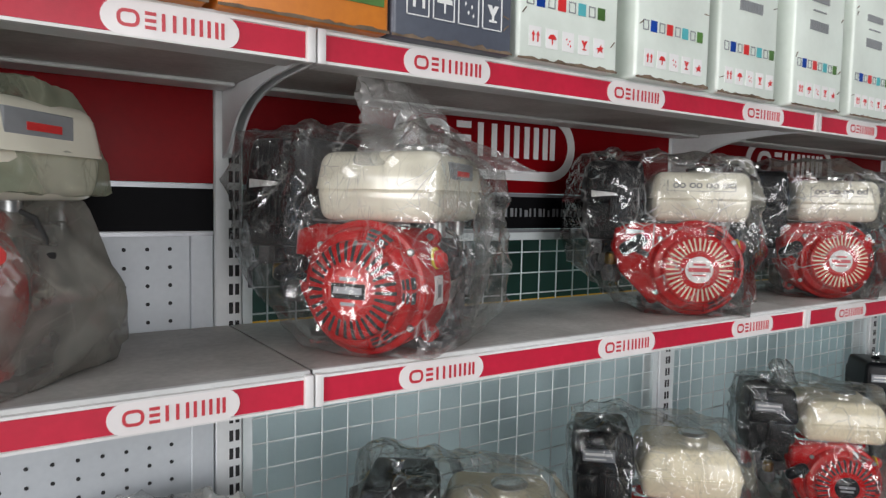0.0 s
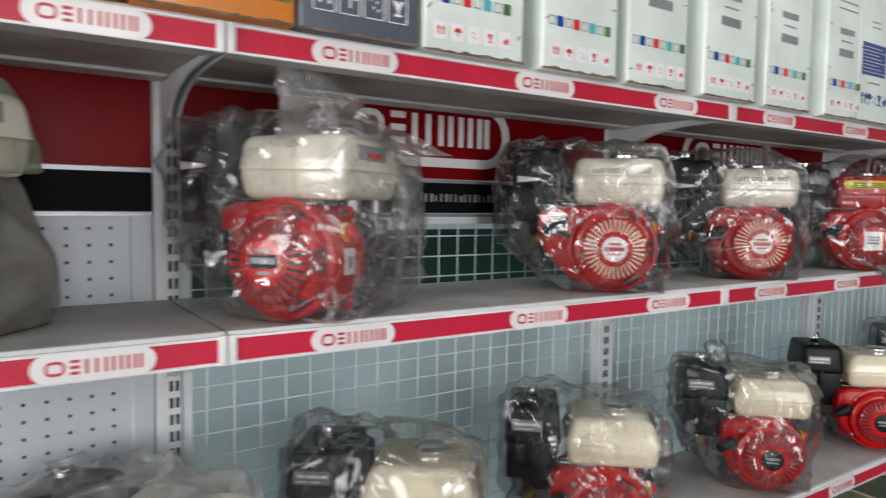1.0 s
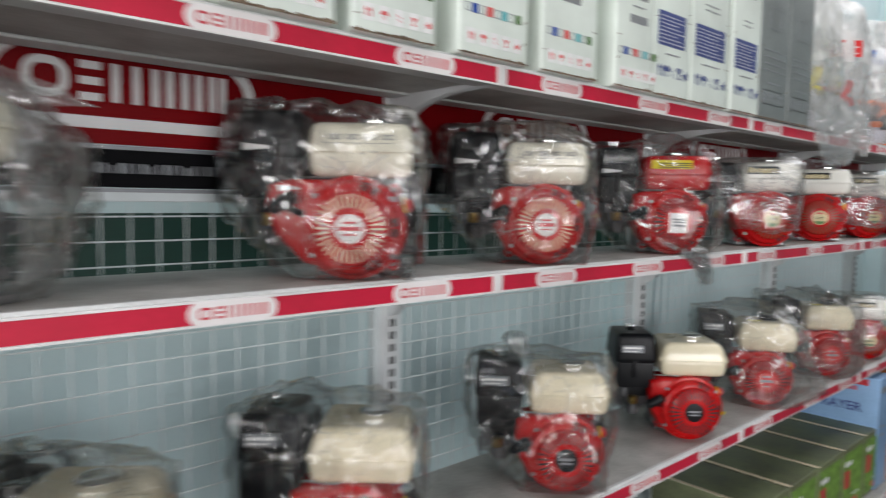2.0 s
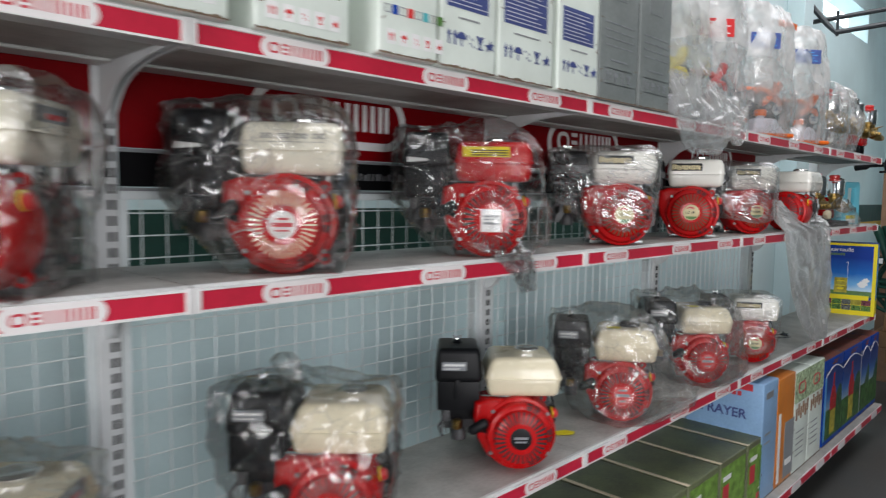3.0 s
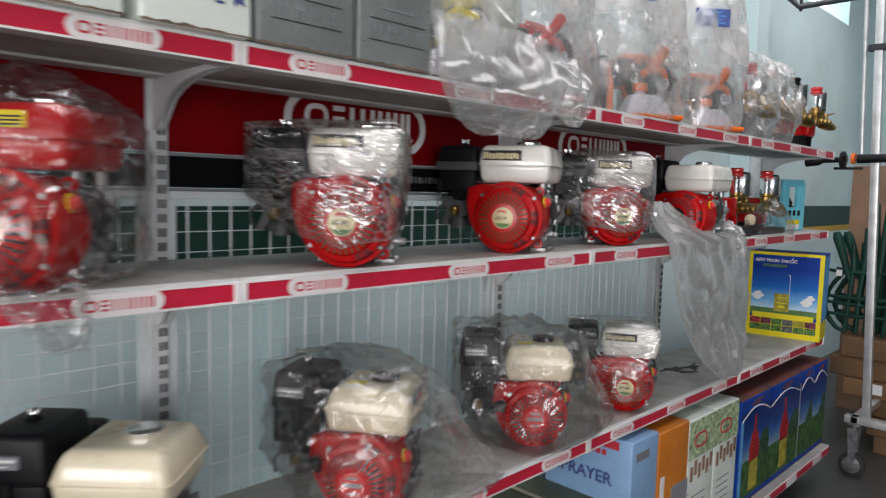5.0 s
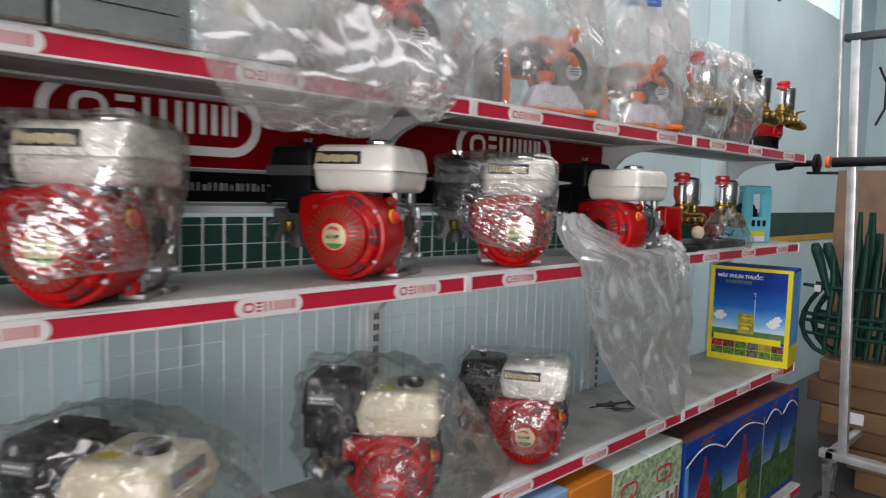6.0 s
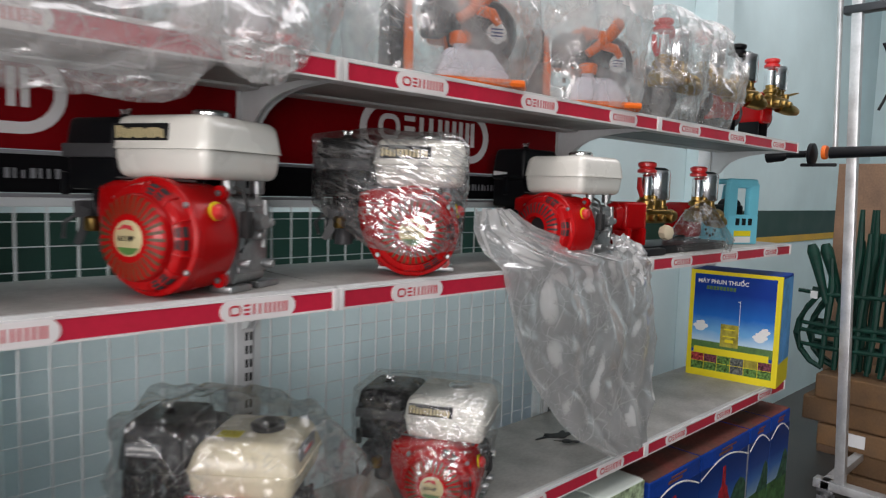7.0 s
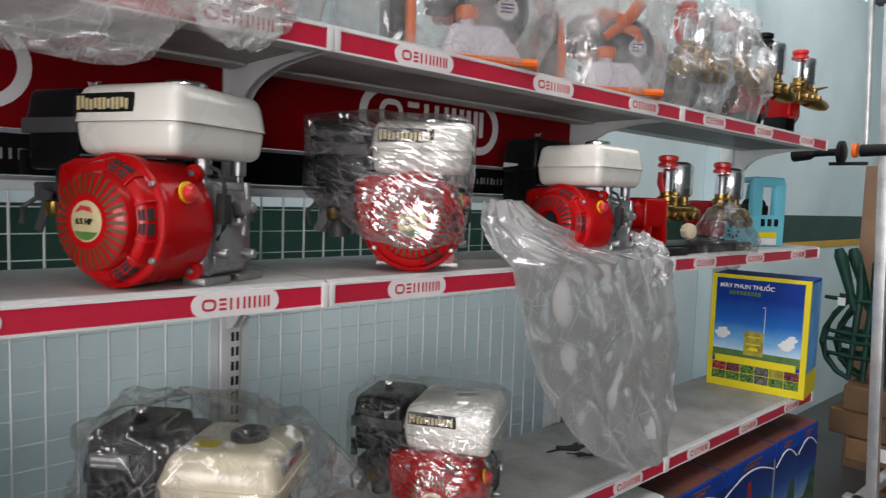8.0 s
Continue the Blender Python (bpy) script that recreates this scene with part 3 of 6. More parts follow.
def block_ring(x, z, w, h, t, y0, y1, n=5):
    """A plain rounded block with an open middle."""
    bm = bmesh.new()
    rows = []
    for inset in (0.0, t):
        a, b, r = w / 2 - inset, h / 2 - inset, max(0.0004, min(w, h) * 0.42 - inset)
        rows.append([(x + sx * (a - r) + r * math.cos(q), z + sz * (b - r) + r * math.sin(q)) for sx, sz, q0 in ((1, 1, 0), (-1, 1, 90), (-1, -1, 180), (1, -1, 270)) for q in (radians(q0 + 90 * k / n) for k in range(n + 1))])
    o, i, back = ([bm.verts.new((u, y, v)) for u, v in row] for row, y in ((rows[0], y0), (rows[1], y0), (rows[0], y1)))
    k = len(o)
    for a in range(k):
        b = (a + 1) % k
        bm.faces.new((o[a], o[b], i[b], i[a]))
        bm.faces.new((o[b], o[a], back[a], back[b]))
    bmesh.ops.recalc_face_normals(bm, faces=bm.faces)
    return bm


def letter_bars(x, z, width, height, y0, y1):
    """A round block, a stack of flat bars and groups of upright strokes in place of a maker's name."""
    t, h = height * 0.2, height / 2
    flat = [box(x + 0.245 * width, x + 0.345 * width, y0, y1, z + k * height * 0.4 - t / 2, z + k * height * 0.4 + t / 2) for k in (-1, 0, 1)]
    upright = [box(x + u * width, x + u * width + t, y0, y1, z - h, z + h) for u in (0.395, 0.495, 0.59, 0.665, 0.745, 0.82, 0.895, 0.955)]
    return join(block_ring(x + 0.1 * width, z, 0.2 * width, height, t, y0, y1), *flat, *upright)


def shelf(n, z, front, depth_back=0.372):
    x0, x1 = JOINTS[n], JOINTS[n + 1]
    ob = thing("shelf", pose(x0, front, z), "grey powder-coated steel shelf with a red price strip", "shelf", "gondola shelves")
    w, d = x1 - x0, depth_back - front
    part("deck", join(box(0.002, w - 0.002, 0.006, d, -0.004, 0.0), box(0.004, w - 0.004, 0.012, d - 0.004, -0.032, -0.006)), M["deck"], ob, "dusty grey steel deck", 0)
    part("front_channel", box(0.014, w - 0.014, 0.013, 0.058, -0.043, -0.0325, 0.003, 1), M["shelf"], ob, "", 0)
    part("rear_channel", box(0.014, w - 0.014, d - 0.085, d - 0.02, -0.039, -0.0325, 0.002, 1), M["shelf"], ob, "", 0)
    part("front_lip", box(0.002, w - 0.002, 0.002, 0.012, -0.046, 0.001, 0.0015, 2), M["shelf"], ob)
    st = part("price_strip", join(box(0.008, w - 0.008, -0.003, 0.002, -0.044, -0.006), box(0.008, w - 0.008, -0.006, 0.002, -0.046, -0.0425), box(0.008, w - 0.008, -0.006, 0.002, -0.0085, -0.005)), M["strip"], ob, "white plastic strip holder", 0)
    part("insert", box(0.014, w - 0.014, -0.0045, -0.003, -0.0415, -0.0095), M["red_strip"], st, "crimson price strip insert", 0)
    # Only the far top shelf gets a dark panel on its underside.
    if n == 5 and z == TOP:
        part("under_panel", box(0.02, w - 0.02, 0.062, d - 0.056, -0.036, -0.0325), M["frame_dark"], ob, "dark panel on the underside", 0)
    for e in (0.007, w - 0.007):
        part("end_cap", box(e - 0.006, e + 0.006, -0.009, 0.004, -0.047, -0.003, 0.003, 2), M["strip"], ob, "white end cap")
    for a in PLATES[n]:
        part("logo_plate", stored("plate", "logo_plate", lambda: prism(stadium(0.074, 0, 0.148, 0.037), -0.0062, -0.0046), M["plate"], 0), M["plate"], st, "white oval logo plate").location = (a, 0, -0.0255)
        part("logo_mark", stored("mark", "logo_mark", lambda: letter_bars(0.016, 0, 0.116, 0.019, -0.0068, -0.0062), M["mark"], 0), M["mark"], st, "row of plain red strokes").location = (a, 0, -0.0255)
    return ob


def bracket_outline(d):
    """An S-curved cantilever bracket, deep at the upright and thin at the lip."""
    back_edge = [(d, -0.15), (d - 0.024, -0.143), (d - 0.044, -0.126), (d - 0.062, -0.104), (d - 0.086, -0.084), (d - 0.12, -0.068), (d - 0.165, -0.056), (d - 0.21, -0.049), (d - 0.25, -0.0455)]
    return [(0.014, -0.033), (d, -0.033)] + back_edge + [(0.014, -0.042)]


def bracket(x, z, front):
    d = 0.374 - front
    turn = Matrix(((0, 1, 0, 0), (1, 0, 0, 0), (0, 0, 1, 0), (0, 0, 0, 1)))
    me = stored(("bracket", round(d, 3)), "shelf_bracket", lambda: place(join(prism(bracket_outline(d), -0.0105, -0.0065), prism(bracket_outline(d), 0.0065, 0.0105), prism([(d - 0.012, -0.034), (d, -0.034), (d, -0.148), (d - 0.012, -0.142)], -0.0065, 0.0065)), turn), M["steel"], 30)
    ob = new("shelf_bracket", me)
    ob.matrix_world = pose(x, front, z)
    return tagged(ob, "grey steel cantilever shelf bracket with a curved underside", "bracket", "shelf brackets")


for n in range(6):
    shelf(n, TOP, -0.0)
    shelf(n, MID, -0.0)
    shelf(n, LOW, -0.018)
for n, x in enumerate(JOINTS):
    for z, front in ((TOP, 0.0), (MID, 0.0), (LOW, -0.018)):
        if n:
            bracket(x, z, front)
    up = thing("upright", pose(x, 0.375, 0), "pale grey slotted steel upright", "upright", "gondola uprights")
    part("post", box(-0.024, 0.024, 0, 0.06, 0, 1.872, 0.003, 1), M["steel"], up)
    part("slot_column", stored("slots", "slot_column", lambda: join(*[box(u - 0.0035, u + 0.0035, -0.0006, 0.002, 0.3 + 0.033 * k, 0.3 + 0.033 * k + 0.02) for k in range(55) for u in (0.004, 0.015)]), M["dark"], 0), M["dark"], up, "two rows of dark slots")["kind"] = "stuff"

# base decks with kick plates
for n in range(6):
    x0, x1 = JOINTS[n], JOINTS[n + 1]
    ob = thing("base_shelf", pose(x0, -0.09, 0), "grey steel base shelf with a red price strip", "shelf", "gondola base shelves")
    w, d = x1 - x0, 0.46
    part("deck", box(0.002, w - 0.002, 0, d, BASE - 0.02, BASE, 0.002, 1), M["deck"], ob, "", 0)
    part("kick_plate", box(0.002, w - 0.002, 0.16, 0.17, 0, BASE - 0.02), M["frame_dark"], ob, "dark recessed kick plate", 0)
    st = part("price_strip", box(0.006, w - 0.006, -0.004, 0.0, BASE - 0.045, BASE - 0.002), M["strip"], ob, "", 0)
    part("insert", box(0.014, w - 0.014, -0.006, -0.004, BASE - 0.04, BASE - 0.007), M["red_strip"], st, "crimson price strip insert", 0)
    for a in PLATES[n]:
        part("logo_plate", STORE["plate"], M["plate"], st).location = (a, -0.002, BASE - 0.0235)

# back panels: pegboard in the near bay, wire grids in the next four
for n in range(5):
    x0 = JOINTS[n]
    if n == 0:
        ob = thing("pegboard_panel", pose(x0, 0.38, 0), "white perforated steel back panel", "panel")
        part("sheet", box(0.026, 1.174, 0, 0.008, 0.22, 1.602), M["peg"], ob, "", 0)
        part("edge_fold", box(1.135, 1.174, -0.006, 0.0, 0.22, 1.602, 0.002, 1), M["peg"], ob)
        part("hole_pattern", join(*[lathe([(0.0034, 0), (0.0034, 0.0012)], 8, pose(0.5 + 0.0355 * k, 0.0004, 0.26 + 0.0305 * j, 90)) for k in range(18) for j in range(44)]), M["dark"], ob, "rows of small dark holes")["kind"] = "stuff"
    else:
        ob = thing("wire_grid_panel", pose(x0, 0.384, 0), "white coated wire grid back panel", "panel", "wire grid panels")
        part("top_rail", box(0.026, 1.174, -0.006, 0.006, 1.575, 1.596, 0.002, 1), M["wire"], ob)
        for u in (0.035, 1.165):
            part("side_rail", box(u - 0.009, u + 0.009, -0.004, 0.006, 0.22, 1.575), M["wire"], ob, "", 0)
        for k in range(20):
            part("wire", stored(("vwire", n > 2), "wire", lambda: tube([(0, 0, 0.22), (0, 0, 1.575)], 0.0026 if n > 2 else 0.0018, 6), M["wire"]), M["wire"], ob).location = (0.073 + 0.055 * k, 0, 0)
        for k in range(27):
            part("wire", stored(("hwire", n > 2), "wire", lambda: tube([(0.035, 0.0045, 0), (1.165, 0.0045, 0)], 0.0013 if n > 2 else 0.0018, 6), M["wire"]), M["wire"], ob).location = (0, 0, 1.546 - 0.0487 * k)
    sg = thing("header_sign", pose(x0, 0.374, 0), "red and black header sign with a white outlined logo" if n else "red and black header sign board", "sign", "header signs")
    part("red_field", box(0.026, 1.174, 0, 0.006, 1.683, 1.8445), M["sign_red"], sg, "glossy red sign field", 0)
    part("black_field", box(0.026, 1.174, 0, 0.006, 1.602, 1.674), M["sign_black"], sg, "glossy black sign field", 0)
    for z in (1.674, 1.593):
        part("white_line", box(0.026, 1.174, -0.0005, 0.006, z, z + 0.0075), M["label_silver"], sg, "", 0)
    if n:
        part("logo_outline", ring_band(0.575, 1.79, 0.50, 0.158, 0.022, -0.002, 0.001), M["sign_white"], sg, "white oval outline", 0)
        part("logo_mark", letter_bars(0.388, 1.797, 0.375, 0.072, -0.002, 0.001), M["sign_white"], sg, "row of plain white strokes", 0)
        part("name_strip", join(*[box(0.362 + 0.0142 * k, 0.3665 + 0.0142 * k + 0.004 * (k % 3 == 1), -0.0015, 0.001, 1.629, 1.648 - 0.004 * (k % 5 == 2)) for k in range(40)]), M["label_silver"], sg, "row of small white strokes", 0)["kind"] = "stuff"


# ---- small petrol engines ----
AX = 0.098  # height of the fan's axle


def shroud_outline():
    pts = [(0.1 * math.cos(a), max(0.007, AX + 0.1 * math.sin(a) * 0.98)) for a in (radians(-128 + 188 * k / 22) for k in range(23))]
    return pts + [(0.03, 0.187), (-0.085, 0.189), (-0.118, 0.178), (-0.122, 0.135), (-0.112, 0.085), (-0.084, 0.035)]


def wide_outline():
    """A shroud with a broad panel towards the air filter."""
    pts = [(0.1 * math.cos(a), max(0.007, AX + 0.1 * math.sin(a) * 0.98)) for a in (radians(-128 + 188 * k / 22) for k in range(23))]
    return pts + [(0.03, 0.187), (-0.125, 0.189), (-0.16, 0.176), (-0.166, 0.135), (-0.148, 0.085), (-0.095, 0.03)]


# recoil cover, from the flange to the hub: radius, and depth towards the front
COVER = [(0.0985, 0.02), (0.0985, 0.003), (0.0965, 0.0), (0.0905, -0.001), (0.0885, -0.003), (0.087, -0.0135), (0.0845, -0.0185), (0.0795, -0.0215), (0.0725, -0.0225), (0.0712, -0.0235), (0.0705, -0.031), (0.068, -0.0365), (0.063, -0.0395), (0.04, -0.044), (0.032, -0.0445)]


def cover_patch(r0, r1, a0, a1, flare=1.0):
    """A flush patch that follows the recoil cover between two radii and two angles, coloured as an opening."""
    rs, ys = [c[0] for c in COVER][::-1], [c[1] for c in COVER][::-1]
    inner = sorted({r0, r1, *[r for r in rs if r0 < r < r1]})
    bm = bmesh.new()
    rows = []
    mid = (a0 + a1) / 2
    for r in inner:
        w = (a1 - a0) / 2 * (1 + (flare - 1) * (r - r0) / max(1e-6, r1 - r0))
        y = float(np.interp(r, rs, ys)) - 0.0009
        rows.append([bm.verts.new(((r + 0.0006) * math.cos(a), y, AX + (r + 0.0006) * math.sin(a))) for a in (mid - w, mid + w)])
    for p, q in zip(rows, rows[1:]):
        bm.faces.new((p[0], p[1], q[1], q[0]))
    return bm


def slots_mesh(n=31, r0=0.038, r1=0.0675, fill=0.5):
    step = 2 * math.pi / n
    return join(*[cover_patch(r0, r1, step * (k - fill / 2), step * (k + fill / 2), 0.75) for k in range(n)])


def side_slots():
    out = []
    for a in (66, 2, -58):
        for r0, r1 in ((0.073, 0.0768), (0.0785, 0.0828), (0.0848, 0.0878)):
            for q in (-9, 5):
                out.append(cover_patch(r0, r1, radians(a + q - 4), radians(a + q + 7)))
    return join(*out)


def vent_brow():
    """Raised ribs that frame the openings of the cover."""
    out = []
    for a in (66, 2, -58):
        for q in (-19, 18):
            out.append(tube([(r * math.cos(radians(a + q)), y, AX + r * math.sin(radians(a + q))) for r, y in ((0.0715, -0.0235), (0.0795, -0.0225), (0.0845, -0.0195), (0.0875, -0.0125), (0.0895, -0.003))], 0.0026, 6))
    return join(*out)


def cylinder_fins():
    out = [box(-0.2, -0.1, 0.1, 0.2, 0.075, 0.15, 0.006)]
    for k in range(8):
        out.append(box(-0.207 + 0.012 * k, -0.203 + 0.012 * k, 0.092, 0.21, 0.066, 0.162))
    return join(*out)


def crankcase():
    ribs = [box(-0.008 + u, 0.008 + u, 0.11, 0.2, 0.02, 0.16, 0.003) for u in (-0.055, 0.055)]
    bosses = [lathe([(0.0085, 0), (0.0085, 0.022), (0.006, 0.025)], 12, pose(0.084, v, w, 0, 90)) for v, w in ((0.125, 0.135), (0.18, 0.12), (0.15, 0.098), (0.182, 0.045), (0.118, 0.05))]
    return join(box(-0.085, 0.082, 0.092, 0.2, 0.012, 0.165, 0.016, 3), box(-0.09, 0.084, 0.1, 0.115, 0.012, 0.16, 0.01), box(0.078, 0.09, 0.112, 0.192, 0.03, 0.148, 0.008, 2),
                lathe([(0.07, 0), (0.074, 0.004), (0.07, 0.02), (0.04, 0.03), (0.03, 0.045)], 28, pose(0, 0.198, 0.1, -90)),
                lathe([(0.0105, 0), (0.0105, 0.07)], 16, pose(0, 0.235, 0.1, -90)), lathe([(0.015, 0), (0.017, 0.006), (0.012, 0.03)], 14, pose(0.086, 0.15, 0.122, 0, 90)),
                tube([(0.1, 0.17, 0.16), (0.102, 0.172, 0.12), (0.1, 0.165, 0.075)], 0.0055, 8), *ribs, *bosses)


def tank_shell(top=0.925):
    lower = taper(box(-0.089, 0.113, 0.005, 0.207, 0.0, 0.056, 0.021, 5), 0.05, 0.0, 0.94, 0.94, 0.012, 0.106)
    upper = taper(box(-0.09, 0.114, 0.004, 0.208, 0.03, 0.104, 0.024, 5), 0.055, 0.104, top, top + 0.01, 0.012, 0.106)
    for v in upper.verts:
        v.co.z = max(v.co.z, 0.0475)
    return place(join(lower, upper, tank_rim()), Matrix.Translation((0, 0, 0.193)))


def tank_rim():
    """The thin pressed rim between the tank's two shells."""
    return prism_up([(0.012 + sx * (0.105 - 0.026) + 0.026 * math.cos(q), 0.106 + sy * (0.105 - 0.026) + 0.026 * math.sin(q)) for sx, sy, q0 in ((1, 1, 0), (-1, 1, 90), (-1, -1, 180), (1, -1, 270)) for q in (radians(q0 + 15 * k) for k in range(7))], 0.0475, 0.0508)


def prism_up(outline, z0, z1):
    """An outline of (x, y) pairs drawn up from z0 to z1."""
    bm = bmesh.new()
    low, top = [[bm.verts.new((x, y, z)) for x, y in outline] for z in (z0, z1)]
    bm.faces.new(low[::-1])
    bm.faces.new(top)
    for k in range(len(outline)):
        j = (k + 1) % len(outline)
        bm.faces.new((low[k], low[j], top[j], top[k]))
    return bm


def filter_body():
    lid = taper(box(-0.226, -0.098, 0.018, 0.19, 0.228, 0.32, 0.016, 3), 0.245, 0.32, 0.88, 0.88, -0.162, 0.105)
    low = join(box(-0.22, -0.104, 0.024, 0.184, 0.15, 0.231, 0.008, 2), box(-0.2, -0.118, 0.045, 0.16, 0.118, 0.18, 0.01, 2))
    clip = box(-0.173, -0.159, 0.013, 0.024, 0.185, 0.238, 0.003)
    knob = lathe([(0.012, 0), (0.014, 0.006), (0.006, 0.014)], 14, pose(-0.166, 0.105, 0.317))
    return join(lid, low, clip, knob)


def band_filter_body():
    lid = taper(box(-0.218, -0.098, 0.022, 0.188, 0.225, 0.296, 0.014, 3), 0.24, 0.296, 0.9, 0.9, -0.158, 0.105)
    low = join(box(-0.212, -0.104, 0.028, 0.182, 0.17, 0.228, 0.008, 2), box(-0.185, -0.12, 0.05, 0.16, 0.13, 0.19, 0.01, 2))
    clip = box(-0.2155, -0.201, 0.014, 0.024, 0.16, 0.2, 0.003)
    knob = lathe([(0.012, 0), (0.014, 0.006), (0.006, 0.014)], 14, pose(-0.158, 0.105, 0.294))
    return join(lid, low, clip, knob)


def carb():
    return join(box(-0.19, -0.11, 0.05, 0.1, 0.095, 0.152, 0.006), lathe([(0.02, 0), (0.022, 0.02), (0.014, 0.035)], 18, pose(-0.16, 0.07, 0.06)),
                box(-0.205, -0.185, 0.03, 0.09, 0.12, 0.15, 0.004), tube([(-0.2, 0.04, 0.13), (-0.215, 0.02, 0.11), (-0.205, 0.01, 0.085)], 0.004, 6))


def muffler():
    return box(-0.2, -0.1, 0.195, 0.262, 0.17, 0.275, 0.02, 3)


def engine(x, y, z, yaw, tank="cream", slot="dark", badge="white", cap="chrome", shroud="eng_red", filt="plain", mark=None, badge_r=0.0295, label="red and cream petrol engine", open_centre=False, s=1.0, wide=False):
    """x, y: where the fan's badge is; the engine faces -y before it is turned by yaw."""
    ob = thing("petrol_engine", pose(x, y, z, 0, 0, yaw) @ Matrix.Scale(s, 4) @ Matrix.Translation((0, 0.044, 0)), label, "engine", "petrol engines")
    part("fan_shroud", stored(("shroud", wide), "fan_shroud", lambda: prism(wide_outline() if wide else shroud_outline(), 0.002, 0.094, 0.012, 3), M["eng_red"]), M[shroud], ob, "glossy red fan shroud")
    prof = COVER + ([(0.0315, -0.022), (0.002, -0.021)] if open_centre else [])
    rc = part("recoil_cover", stored(("cover", open_centre), "recoil_cover", lambda: lathe([(r, -v) for r, v in prof], 48, pose(0, 0, AX, 90)), M["eng_red"], 28), M[shroud], ob, "red recoil starter cover")
    part("vent_ring", stored(("slots_e", slot), "vent_ring", lambda: slots_mesh(30, 0.041, 0.0695, 0.5) if slot == "dark" else slots_mesh(36, 0.038, 0.0635, 0.44) if slot == "cream" else slots_mesh(), M["dark"], 0), M[{"dark": "dark", "cream": "slot_cream", "gold": "slot_shade"}[slot]], rc, "ring of radial vent slots")
    part("side_vent", stored("slots_s", "side_vent", side_slots, M["dark"], 0), M["dark"], ob, "dark vent slots")["kind"] = "stuff"
    part("vent_brow", stored("brow", "vent_brow", vent_brow, M["eng_red"], 60), M[shroud], rc, "raised red ribs beside the vents")["kind"] = "stuff"
    if open_centre:
        part("fan_hub", stored("hub", "fan_hub", lambda: lathe([(0.031, 0), (0.031, 0.002)], 24, pose(0, -0.0215, AX, 90)), M["dark"]), M["dark"], rc, "dark open starter hole")
    else:
        bmat = {"white": "white", "red": "knob", "gold": "gold", "black": "black", "square": "white"}[badge]
        if badge == "square":
            bd = part("badge", box(-0.026, 0.026, -0.0455, -0.0425, AX - 0.032, AX + 0.026, 0.002, 1), M["white"], rc, "white square sticker")
        else:
            bd = part("badge", stored(("badge", badge_r), "badge", lambda: lathe([(badge_r, 0), (badge_r, 0.0015), (badge_r - 0.002, 0.0022)], 32, pose(0, -0.0428, AX, 90)), M["white"]), M[bmat], rc, "round badge")
        bar = {"white": "mark", "red": "label_silver", "gold": "slot_shade", "black": "label_silver", "square": "grey_print"}[badge]
        rows = {"white": [(0, 0.021, 0.004), (0.011, 0.012, 0.0022), (-0.011, 0.013, 0.0016)], "red": [(0.001, 0.022, 0.0045), (0.017, 0.013, 0.0025), (-0.018, 0.011, 0.0025)],
                "gold": [(-0.009, 0.009, 0.0018), (0.011, 0.007, 0.0012), (0.002, 0.014, 0.0022)], "black": [(0.003, 0.018, 0.003), (-0.007, 0.015, 0.002)], "square": [(0.008, 0.018, 0.003), (0.0, 0.018, 0.002), (-0.01, 0.018, 0.003)]}[badge]
        if badge == "red" and badge_r > 0.031:
            part("name_band", box(-0.027, 0.027, -0.0462, -0.0445, AX - 0.011, AX + 0.011, 0.002, 1), M["black"], rc, "black name band")
        if badge == "gold":
            part("badge_meadow", stored("bmeadow", "badge_meadow", lambda: prism([(0.026 * math.cos(a), AX + 0.026 * math.sin(a)) for a in (radians(214 + 112 * k / 12) for k in range(13))], -0.0464, -0.0445), M["green"], 0), M["green"], rc, "green printed hill")
            part("badge_swoosh", stored("bswoosh", "badge_swoosh", lambda: prism([(-0.02, AX + 0.012), (-0.005, AX + 0.016), (0.012, AX + 0.012), (0.008, AX + 0.02), (-0.008, AX + 0.022)], -0.0464, -0.0445), M["white"], 0), M["mark"], rc, "red printed swoosh")
            words(rc, "power_print", "6.5 HP", 0.0115, (-0.0185, -0.0466, AX - 0.004), (90, 0, 0), M["black"], "black printed engine power")
        else:
            part("badge_print", join(*[box(-w, w, -0.0472, -0.0445, AX + h - t, AX + h + t) for h, w, t in rows]), M[bar], rc, "printed bars", 0)
    for k, a in enumerate((36, 140, 215, 325)):
        part("bolt", stored("bolt", "bolt", lambda: lathe([(0.0055, 0), (0.0055, 0.003), (0.0035, 0.005)], 10, pose(0, 0, 0, 90)), M["chrome"]), M["alu"], ob, "steel bolt").location = (0.0925 * math.cos(radians(a)), 0.0, AX + 0.0925 * math.sin(radians(a)))
    for u, w in ((0.071, 0.171), (0.07, 0.023), (-0.07, 0.023)):
        part("bolt", STORE["bolt"], M["cast"], ob, "steel bolt").location = (u, 0.08, w)
        part("mounting_ear", stored("ear", "mounting_ear", lambda: lathe([(0.0135, 0), (0.0135, 0.012)], 14, pose(0, 0.012, 0, 90)), M["eng_red"]), M[shroud], ob, "red bolted ear").location = (u, 0.08, w)
    if badge_r > 0.031:
        st = part("side_sticker", box(0.0975, 0.1015, 0.03, 0.058, 0.075, 0.117, 0.0008, 1), M["white"], ob, "white paper sticker")
        part("sticker_print", box(0.1, 0.1022, 0.038, 0.05, 0.085, 0.104), M["grey_print"], st, "grey printed block", 0)
    metal = M["alu"] if tank == "white" else M["cast"]
    part("crankcase", stored("case", "crankcase", crankcase, M["cast"]), metal, ob, "bright cast aluminium crankcase" if tank == "white" else "dark grey cast crankcase")
